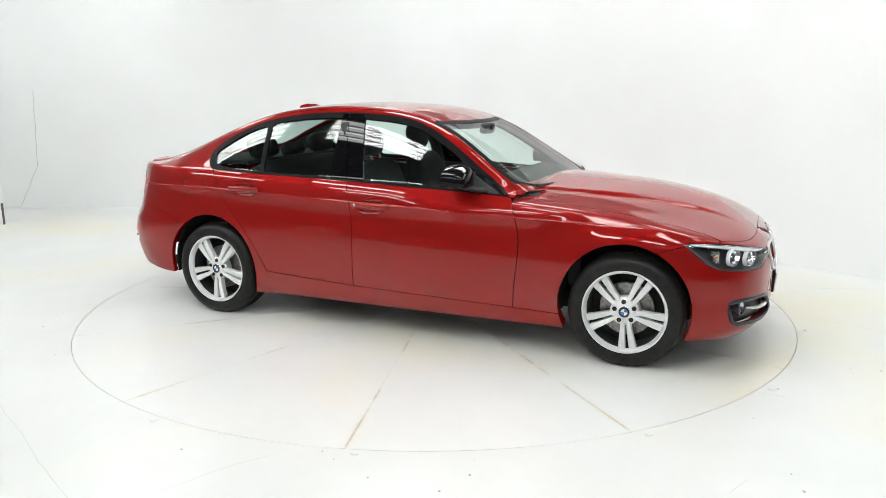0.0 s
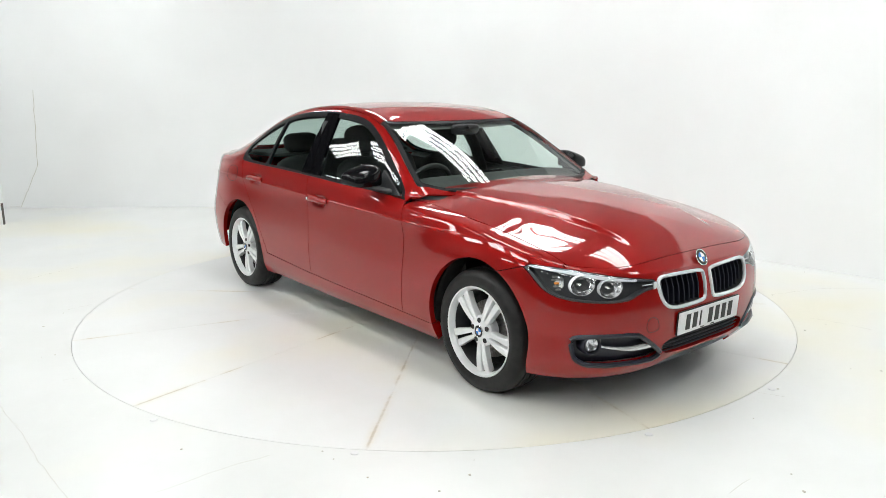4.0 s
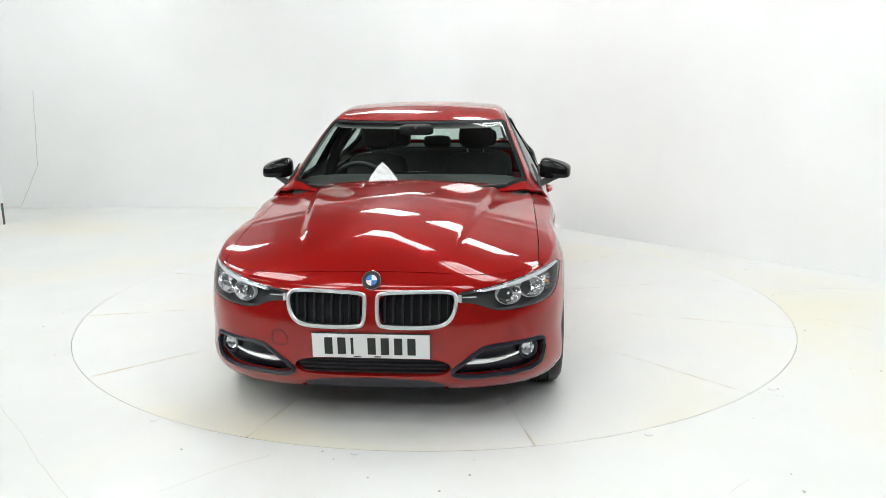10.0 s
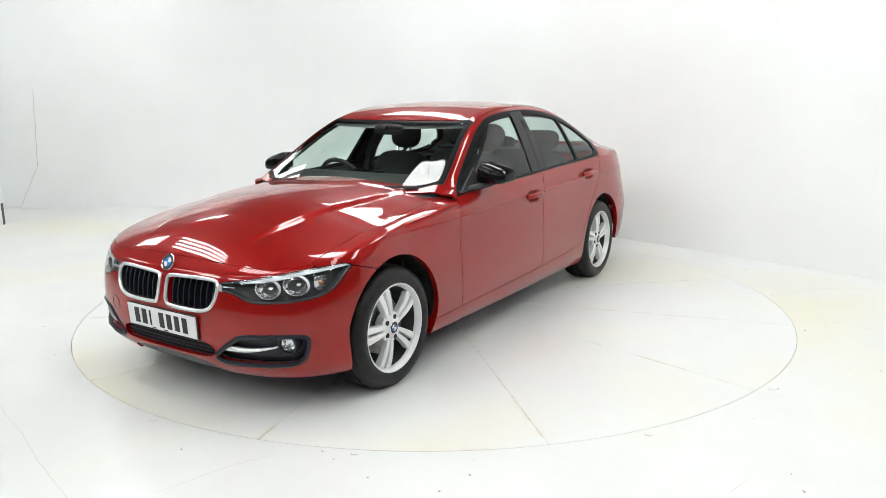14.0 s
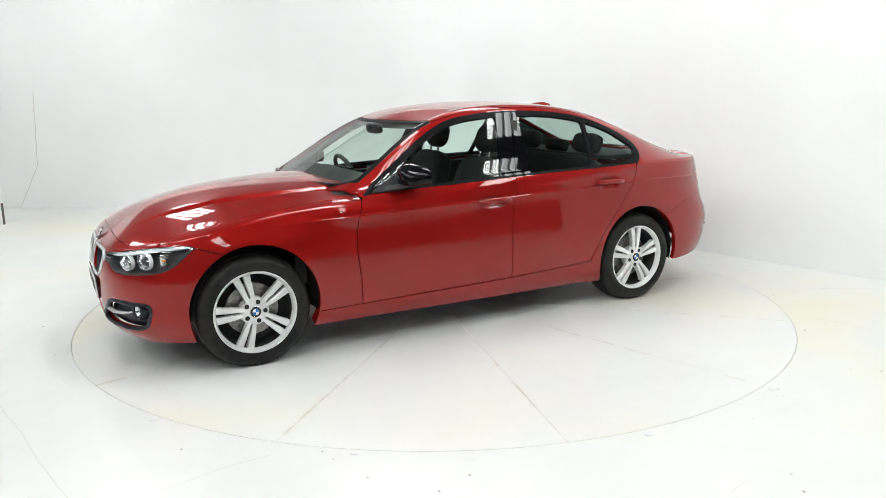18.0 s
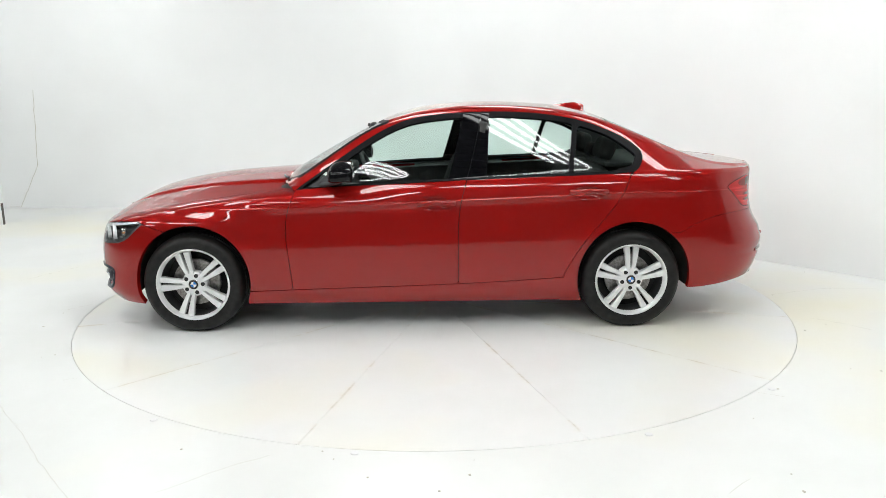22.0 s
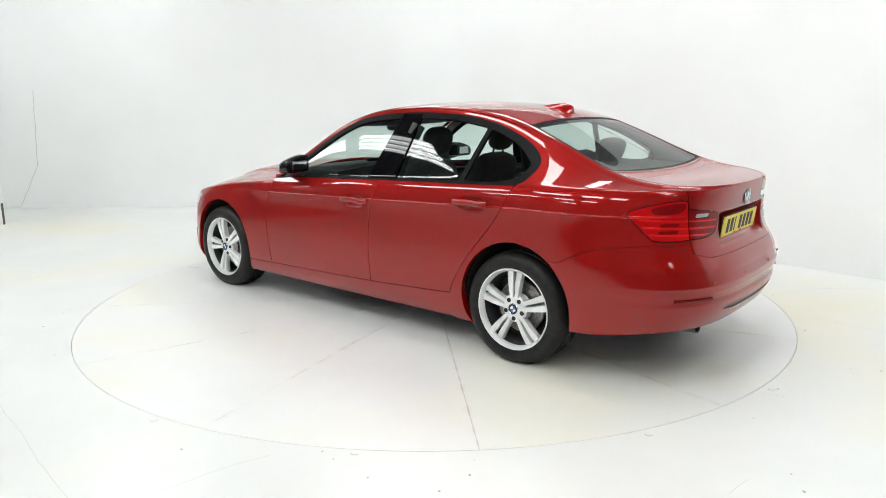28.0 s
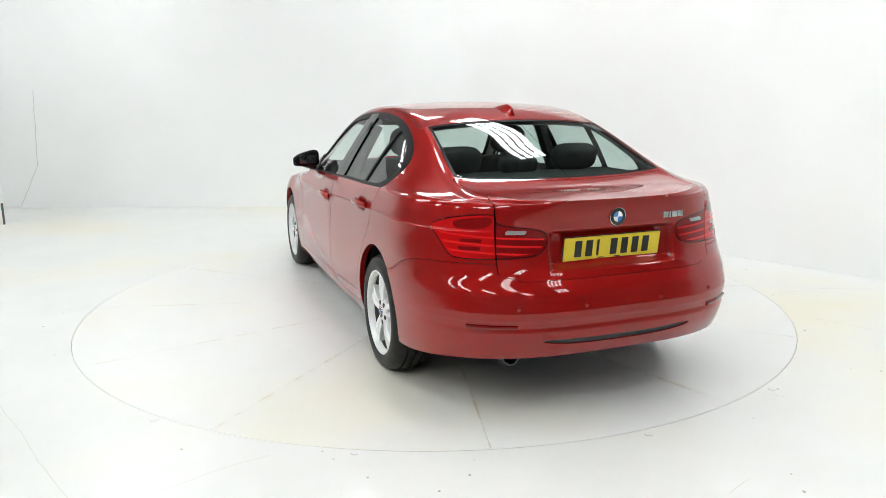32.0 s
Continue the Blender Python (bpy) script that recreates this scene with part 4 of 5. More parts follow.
# ---- wheels ----
def build_wheel(turn):
    """A wheel with its outer face towards +y, centre at nought."""
    wheel = new("wheel")
    bm = bmesh.new()
    lathe(bm, [(0.232, 0.0), (0.236, 0.006), (0.258, 0.014), (0.286, 0.012), (0.308, -0.004), (0.320, -0.030), (0.3240, -0.055), (0.3165, -0.057), (0.3165, -0.066), (0.3250, -0.068), (0.3255, -0.098), (0.3175, -0.100), (0.3175, -0.110), (0.3255, -0.112), (0.3255, -0.140), (0.3175, -0.142), (0.3175, -0.152), (0.3250, -0.154), (0.3240, -0.175), (0.3165, -0.205), (0.295, -0.222), (0.235, -0.215)], 72)
    for v in bm.verts:
        v.co.z = max(v.co.z, -WHEEL_Z + 0.0005)
    part("tyre", bm, RUBBER, wheel, smooth=True)
    bm = bmesh.new()
    lathe(bm, [(0.236, 0.001), (0.233, 0.007), (0.226, 0.005), (0.222, -0.006), (0.215, -0.016), (0.213, -0.030)], 72)
    rim = part("rim", bm, SILVER, wheel, smooth=True)
    bm = bmesh.new()
    lathe(bm, [(0.214, -0.028), (0.205, -0.07), (0.198, -0.20), (0.150, -0.205), (0.0, -0.205)], 48)
    part("barrel", bm, DARKALLOY, wheel, smooth=True)
    for k in range(5):
        a = radians(turn + 72 * k)
        bm = bmesh.new()
        for side in (-1, 1):
            rows = []
            for i in range(9):
                t = i / 8
                r = 0.055 + (0.222 - 0.055) * t
                ang = a
                shift = side * (0.0145 + 0.0165 * t)
                half = 0.0105 + 0.0105 * t
                depth = -0.016 + 0.008 * math.sin(t * math.pi) - 0.004 * t
                c, s = math.cos(ang), math.sin(ang)
                ring = []
                for off, dep in ((-half, -0.036), (-half, -0.005), (-half * 0.78, 0.0), (half * 0.78, 0.0), (half, -0.005), (half, -0.036)):
                    ring.append(bm.verts.new((c * r - s * (off + shift), depth + dep, s * r + c * (off + shift))))
                rows.append(ring)
            for p, q in zip(rows, rows[1:]):
                for j in range(6):
                    bm.faces.new((p[j], p[(j + 1) % 6], q[(j + 1) % 6], q[j]))
            bm.faces.new(rows[0]), bm.faces.new(rows[-1])
        part("double_spoke", bm, SILVER, wheel, smooth=True, sharp=28)
    bm = bmesh.new()
    lathe(bm, [(0.0, -0.010), (0.034, -0.010), (0.038, -0.013), (0.066, -0.016), (0.080, -0.026), (0.084, -0.07)], 40)
    part("hub", bm, SILVER, wheel, smooth=True)
    for k in range(5):
        a = radians(turn + 36 + 72 * k)
        bm = bmesh.new()
        lathe(bm, [(0.0, -0.0135), (0.0085, -0.0135), (0.0105, -0.0120), (0.0130, -0.0125), (0.0135, -0.03)], 12)
        part("wheel_bolt", bm, BLACKINK, wheel, m=Matrix.Translation((0.056 * math.cos(a), 0, 0.056 * math.sin(a))))
    badge("wheel_badge", 0.031, wheel, Matrix.Translation((0, -0.0095, 0)) @ Matrix.Rotation(radians(-90), 4, "X"), wheel)
    bm = bmesh.new()
    lathe(bm, [(0.06, -0.085), (0.150, -0.085), (0.150, -0.11), (0.06, -0.11)], 48)
    part("brake_disc", bm, STEEL, wheel, smooth=True)
    bm = bmesh.new()
    lathe(bm, [(0.0, -0.13), (0.20, -0.13), (0.20, -0.15), (0.0, -0.15)], 40)
    part("back_plate", bm, UNDER, wheel)
    return wheel


def badge(name, radius, parent, m, below=None):
    """A round badge: black ring, quarters of blue and white, chrome rim. Faces +z of its pose."""
    top = part(name, lathe(bmesh.new(), [(0, 0.0), (radius, 0.0), (radius, 0.003), (radius * 0.93, 0.0042), (0, 0.0042)], 32, "z"), BLACKINK, parent, m=m, smooth=True)
    for k in range(4):
        bm = bmesh.new()
        pts = [(0, 0)] + [(radius * 0.60 * math.cos(a), radius * 0.60 * math.sin(a)) for a in (k * math.pi / 2 + i * math.pi / 12 for i in range(7))]
        f = bm.faces.new([bm.verts.new((x, y, 0.0048)) for x, y in pts])
        part("quarter_field", bm, (BLUE, WHITE)[k % 2], below or top, m=m if below else None)
    bm = bmesh.new()
    tube(bm, [(radius * math.cos(a), radius * math.sin(a), 0.003) for a in (i * math.pi / 16 for i in range(32))], 0.0022, 6, True)
    part("rim_ring", bm, CHROME, below or top, smooth=True, m=m if below else None)
    return top


for x, y, turn, flip in ((AXLE, 0.866, 0, 0), (-AXLE, 0.878, 18, 0), (AXLE, -0.866, 48, 180), (-AXLE, -0.878, 54, 180)):
    w = build_wheel(turn)
    w.parent = car
    w.matrix_basis = pose(x, y, WHEEL_Z, 0, 0, flip)
# ---- underside, wheel houses and cabin ----
def pillow(bm, m, sx, sy, sz, e=0.5, n=14):
    """A soft block: a superellipsoid of half sizes sx, sy, sz in the pose m."""
    rows = []
    for i in range(n + 1):
        a = -math.pi / 2 + math.pi * i / n
        row = []
        for j in range(2 * n):
            b = math.pi * j / n
            f = lambda v: math.copysign(abs(v) ** e, v)
            row.append(bm.verts.new(m @ Vector((sx * f(math.cos(a)) * f(math.cos(b)), sy * f(math.cos(a)) * f(math.sin(b)), sz * f(math.sin(a))))))
        rows.append(row)
    for p, q in zip(rows, rows[1:]):
        for j in range(2 * n):
            bm.faces.new((p[j], p[(j + 1) % (2 * n)], q[(j + 1) % (2 * n)], q[j]))
    bmesh.ops.remove_doubles(bm, verts=bm.verts, dist=1e-5)
    return bm


def soft(name, mat, parent, at, size, turn=(0, 0, 0), e=0.5, label=""):
    return part(name, pillow(bmesh.new(), pose(*at, *turn), *size, e), mat, parent, label, smooth=True, sharp=60)


part("underbody", boxes((-2.05, 1.92, -0.60, 0.60, 0.23, 0.31), (-0.96, 0.94, -0.70, 0.70, 0.195, 0.35), (-2.0, 1.85, -0.5, 0.5, 0.3, 0.62), bevel=0.02), UNDER, car)
for x in (1.397, -1.415):
    for s in (-1, 1):
        bm = bmesh.new()
        rows = []
        for k in range(25):
            a = radians(-12 + 204 * k / 24)
            rows.append([bm.verts.new((x + r * math.cos(a), s * y, 0.335 + r * math.sin(a))) for r, y in ((0.372, 0.838), (0.385, 0.80), (0.385, 0.52), (0.02, 0.50))])
        for p, q in zip(rows, rows[1:]):
            for j in range(3):
                bm.faces.new((p[j], p[j + 1], q[j + 1], q[j]))
        part("wheel_liner", bm, UNDER, car)


def build_cabin():
    part("cabin_floor", boxes((-0.96, 0.94, -0.70, 0.70, 0.35, 0.40), (-1.9, 1.2, -0.48, 0.48, 0.35, 0.399)), DASH, car)
    part("parcel_shelf", boxes((-1.86, -1.26, -0.64, 0.64, 1.020, 1.048), bevel=0.01), CLOTH, car)
    part("bulkhead", boxes((1.05, 1.12, -0.70, 0.70, 0.40, 0.86)), DASH, car)
    for m in (False, True):
        panel("door_lining", [sheet(lower, U_DOOR[::3], LOW_Z[::4], (below_belt, lambda P, u, v: Z(P) - 0.33, lambda P, u, v: 1.0 - X(P), lambda P, u, v: X(P) + 1.42, lambda P, u, v: clear_of_wheels(P, u, v, 0.41)), lift=-0.07, thick=0.02, mirror=m), sheet(lower, fine(2.0, 2.42, 0.03), LOW_Z[::4], (below_belt, lambda P, u, v: Z(P) - 0.78), lift=-0.06, thick=0.0, mirror=m)], DASH, car)
        panel("pillar_lining", [sheet(cabin, Q_ALL[::2], W_CAB, (lambda P, u, v: 0.006 - inside(WINDOWS, X(P), Z(P)), lambda P, u, v: -SCREEN_IN(P, u) + 0.004, lambda P, u, v: -BACKLIGHT_IN(P, u) + 0.004, lambda P, u, v: u + 1.72, lambda P, u, v: 0.70 - u), lift=-0.030, thick=0.0, mirror=m)], HEADLINER, car)
    both("door_capping", [(cabin, Q_ALL[::2], W_CAB[:28], (lambda P, u, v: -inside(WINDOWS, X(P), Z(P)) - 0.002, lambda P, u, v: BELT(u) + 0.05 - Z(P), lambda P, u, v: 0.70 - X(P), lambda P, u, v: X(P) + 1.42), {"lift": -0.014, "thick": 0.055})], DASH)
    panel("headliner", [sheet(cabin, Q_ALL[::2], W_CAB[::2], (lambda P, u, v: ROOF_IN(P, u) + 0.006, lambda P, u, v: u + 1.5), lift=-0.030, thick=0.0, mirror=m) for m in (False, True)], HEADLINER, car)
    # dashboard
    bm = bmesh.new()
    pillow(bm, pose(0.72, 0, 0.83, 0, 14, 0), 0.26, 0.73, 0.125, 0.30)
    box(bm, 0.62, 0.92, -0.735, 0.735, 0.845, 0.870, 0.01)
    dash = part("dashboard", bm, DASH, car, smooth=True, sharp=60)
    soft("instrument_hood", DASH, dash, (0.56, -0.37, 0.93), (0.12, 0.20, 0.05), (0, 10, 0))
    part("screen", boxes((0.50, 0.52, -0.12, 0.12, 0.93, 1.01), bevel=0.005), GLOSSBLACK, dash)
    part("centre_console", boxes((-0.45, 0.60, -0.12, 0.12, 0.40, 0.66), bevel=0.03), DASH, car)
    # steering wheel on the right
    bm = bmesh.new()
    c, up = Vector((0.34, -0.37, 0.885)), pose(0, 0, 0, 0, -66, 0).to_3x3()
    tube(bm, [c + up @ Vector((0.185 * math.cos(a), 0.185 * math.sin(a), 0)) for a in (i * math.pi / 20 for i in range(40))], 0.016, 10, True)
    for a in (0, math.pi, math.pi * 1.0 + math.pi / 2):
        tube(bm, [c, c + up @ Vector((0.18 * math.sin(a), 0.18 * math.cos(a), 0))], 0.014, 8)
    pillow(bm, Matrix.Translation(c) @ up.to_4x4(), 0.07, 0.075, 0.03, 0.7, 8)
    part("steering_wheel", bm, DASH, car, smooth=True, sharp=60)
    # seats
    for y in (-0.37, 0.37):
        seat = part("front_seat", pillow(bmesh.new(), pose(0.02, y, 0.55, 0, -8, 0), 0.27, 0.25, 0.10, 0.4), CLOTH, car, smooth=True, sharp=60)
        soft("backrest", CLOTH, seat, (-0.31, y, 0.80), (0.085, 0.24, 0.275), (0, -20, 0), 0.5)
        soft("headrest", CLOTH, seat, (-0.43, y, 1.185), (0.058, 0.130, 0.100), (0, -14, 0), 0.75)
        for d in (-0.06, 0.06):
            bm = bmesh.new()
            tube(bm, [(-0.38, y + d, 1.02), (-0.43, y + d, 1.20)], 0.008, 8)
            part("headrest_post", bm, CHROME, seat)
    bench = part("rear_bench", pillow(bmesh.new(), pose(-0.86, 0, 0.56, 0, -6, 0), 0.26, 0.66, 0.10, 0.35), CLOTH, car, smooth=True, sharp=60)
    soft("backrest", CLOTH, bench, (-1.18, 0, 0.80), (0.09, 0.66, 0.24), (0, -24, 0), 0.35)
    for y in (-0.38, 0.38):
        soft("headrest", CLOTH, bench, (-1.32, y, 1.125), (0.055, 0.145, 0.075), (0, -20, 0), 0.55)
    soft("headrest", CLOTH, bench, (-1.33, 0, 1.09), (0.05, 0.12, 0.05), (0, -20, 0), 0.55)
    soft("rear_view_mirror", PLASTIC, car, (0.285, 0, 1.265), (0.022, 0.115, 0.036), (0, 12, 0), 0.5)
    bm = bmesh.new()
    tube(bm, [(0.29, 0, 1.27), (0.33, 0, 1.285)], 0.012, 8)
    part("mirror_stalk", bm, PLASTIC, car)
    for y in (-0.73, 0.73):
        bm = bmesh.new()
        tube(bm, [(-0.47, math.copysign(0.60, y), 1.30), (-0.42, math.copysign(0.70, y), 1.10), (-0.40, math.copysign(0.76, y), 0.90), (-0.38, math.copysign(0.78, y), 0.5)], 0.045, 8)
        part("centre_post", bm, DASH, car, smooth=True)


build_cabin()
# ---- lamps, grilles and other fittings of the car ----
def nose_point(y, z, out=0.0):
    """The place on the nose at this side distance and height."""
    a = math.asin(min(0.9999, (abs(y) / float(half_width(np.array(X_FRONT), np.array(z)))) ** (NOSE_E / 2))) / (math.pi / 2)
    p = lower(np.array(a), np.array(z))
    q = lower(np.array(min(a + 0.004, 1)), np.array(z)) - lower(np.array(max(a - 0.004, 0)), np.array(z))
    n = Vector((q[1], -q[0], 0)).normalized()
    if n.x < 0:
        n = -n
    return Vector((p[0], math.copysign(p[1], y) if y else 0.0, z)) + Vector((n.x, math.copysign(n.y, y) if y else 0.0, 0)) * out


def tail_point(y, z, out=0.0):
    w = float(tail_width(np.array(z), np.array(0.9)))
    b = math.acos(min(0.9999, (abs(y) / w) ** 1.6)) / (math.pi / 2)
    p = lower(np.array(2 + b), np.array(z))
    return Vector((p[0] - out, y, z))


def front_sheet(name, outline, mat, lift, thick=0.004, grow=0.0, top=False, extra=(), parent=None):
    made = []
    for m in (False, True):
        keep = (lambda P, u, v: inside(outline, Y(P), Z(P)) + grow,) + extra
        pieces = [sheet(lower, fine(0.0, 0.95, 0.006), fine(0.17, 0.80, 0.010), keep + (under_join,), lift=lift, thick=thick, mirror=m)]
        if top:
            pieces.append(sheet(upper, fine(0.0, 0.95, 0.008), fine(0, 0.5, 0.02), keep + (lambda P, u, v: X(P) - 1.55,), lift=lift, thick=thick, mirror=m))
        made.append(panel(name, pieces, mat, parent or car))
    return made


def loop_on_nose(outline, out, step=2, side=1):
    return [nose_point(side * max(abs(y), 0.004), z, out) for y, z in outline[::step]]


LAMPGREY = bumpy(material("lamp_housing_grey", (0.085, 0.087, 0.09), 0.4), 250, 0.15, 0.0005)
REFLECTOR = material("faceted_reflector", (0.90, 0.90, 0.91), 0.10, 0.9)
REVERSE = material("clear_grey_lens", (0.30, 0.27, 0.27), 0.1, 0, 1)
LAMPSILVER = material("lamp_silver", (0.88, 0.89, 0.90), 0.25, 0.1)
DARKLENS = material("smoked_lens_edge", (0.035, 0.004, 0.006), 0.1, 0, 0.5, 0.2)
REDMID = material("ribbed_red_lens", (0.20, 0.003, 0.004), 0.2, 0, 0.4, 0.1)
MIRROR = material("mirror_glass", (0.42, 0.44, 0.46), 0.02, 1.0)
AMBER = material("amber_reflector", (0.75, 0.25, 0.03), 0.3, 0, 0.8)


def build_headlamps():
    bowls = front_sheet("headlamp", HEADLAMP, LAMPGREY, -0.055, 0.0, 0.004, True)
    for s, lamp in zip((1, -1), bowls):
        # bezel that closes the sides of the lamp
        m = s < 0
        ring = [sheet(lower, fine(0.0, 0.95, 0.006), fine(0.17, 0.80, 0.010), (lambda P, u, v: inside(HEADLAMP, Y(P), Z(P)), lambda P, u, v: 0.006 - inside(HEADLAMP, Y(P), Z(P)), under_join), lift=-0.004, thick=0.055, mirror=m),
                sheet(upper, fine(0.0, 0.95, 0.008), fine(0, 0.5, 0.02), (lambda P, u, v: inside(HEADLAMP, Y(P), Z(P)), lambda P, u, v: 0.006 - inside(HEADLAMP, Y(P), Z(P)), lambda P, u, v: X(P) - 1.55), lift=-0.004, thick=0.055, mirror=m)]
        panel("bezel", ring, LAMPGREY, lamp)
        brow_line = lambda P: np.minimum(np.minimum(inside(HEADLAMP, Y(P), Z(P)) - 0.001, 0.012 + 0.075 * (Y(P) - 0.48) - inside(HEADLAMP, Y(P), Z(P))), np.minimum(Z(P) - (0.61 + 0.22 * (Y(P) - 0.40)), Y(P) - 0.48))
        panel("brow", [sheet(lower, fine(0.0, 0.95, 0.006), fine(0.17, 0.80, 0.010), (lambda P, u, v: brow_line(P), under_join), lift=-0.004, thick=0.012, mirror=m),
                       sheet(upper, fine(0.0, 0.95, 0.008), fine(0, 0.5, 0.02), (lambda P, u, v: brow_line(P), lambda P, u, v: X(P) - 1.55), lift=-0.004, thick=0.012, mirror=m)], LAMPSILVER, lamp)
        for y, z, r in ((0.612, 0.618, 0.048), (0.722, 0.634, 0.050)):
            p = nose_point(y * s, z, -0.030)
            bm = bmesh.new()
            lathe(bm, [(0.004, -0.040), (r * 0.3, -0.038), (r * 0.6, -0.028), (r * 0.85, -0.008), (r, 0.012), (r * 1.02, 0.010)], 10, "x")
            part("reflector", bm, REFLECTOR, lamp, m=Matrix.Translation(p) @ pose(0, 0, 0, 0, 0, s * 22) @ Matrix.Diagonal((1, 1.22, 0.92, 1)), smooth=False)
            bm = bmesh.new()
            pillow(bm, Matrix.Identity(4), 0.016, r * 0.16, r * 0.16, 1.0, 8)
            ring = bmesh.new()
            lathe(ring, [(r * 1.00, 0.008), (r * 1.03, 0.012), (r * 1.07, 0.009), (r * 1.07, -0.010), (r * 1.00, -0.008)], 32, "x")
            part("light_ring", ring, LAMPSILVER, lamp, m=Matrix.Translation(p) @ pose(0, 0, 0, 0, 0, s * 22) @ Matrix.Diagonal((1, 1.18, 0.92, 1)), smooth=True)
            part("bulb", bm, CHROME, lamp, m=Matrix.Translation(p + Vector((-0.018, 0, 0))), smooth=True)
        p = nose_point(0.790 * s, 0.640, -0.036)
        part("indicator", pillow(bmesh.new(), pose(0, 0, 0, 0, 0, s * 50), 0.008, 0.020, 0.030, 0.5, 8), REFLECTOR, lamp, m=Matrix.Translation(p), smooth=True)
        for k in range(5):
            q = nose_point((0.796 + 0.004 * (k % 2)) * s, 0.612 + 0.014 * k, -0.020)
            part("indicator_facet", boxes((-0.004, 0.004, -0.012, 0.012, -0.0045, 0.0045), bevel=0.0015), AMBER if k == 2 else STEEL, lamp, m=Matrix.Translation(q) @ pose(0, 0, 0, 0, 0, s * 50))
        bm = bmesh.new()
        tube(bm, [nose_point(s * y, 0.622, -0.004) for y in (0.40, 0.43, 0.46)], 0.003, 6)
        part("light_strip", bm, LAMPSILVER, lamp)
        lens = [sheet(lower, fine(0.0, 0.95, 0.006), fine(0.17, 0.80, 0.010), (lambda P, u, v: inside(HEADLAMP, Y(P), Z(P)), under_join), lift=0.0, thick=0.0, mirror=m),
                sheet(upper, fine(0.0, 0.95, 0.008), fine(0, 0.5, 0.02), (lambda P, u, v: inside(HEADLAMP, Y(P), Z(P)), lambda P, u, v: X(P) - 1.55), lift=0.0, thick=0.0, mirror=m)]
        panel("lens", lens, LENSGLASS, lamp)


build_headlamps()


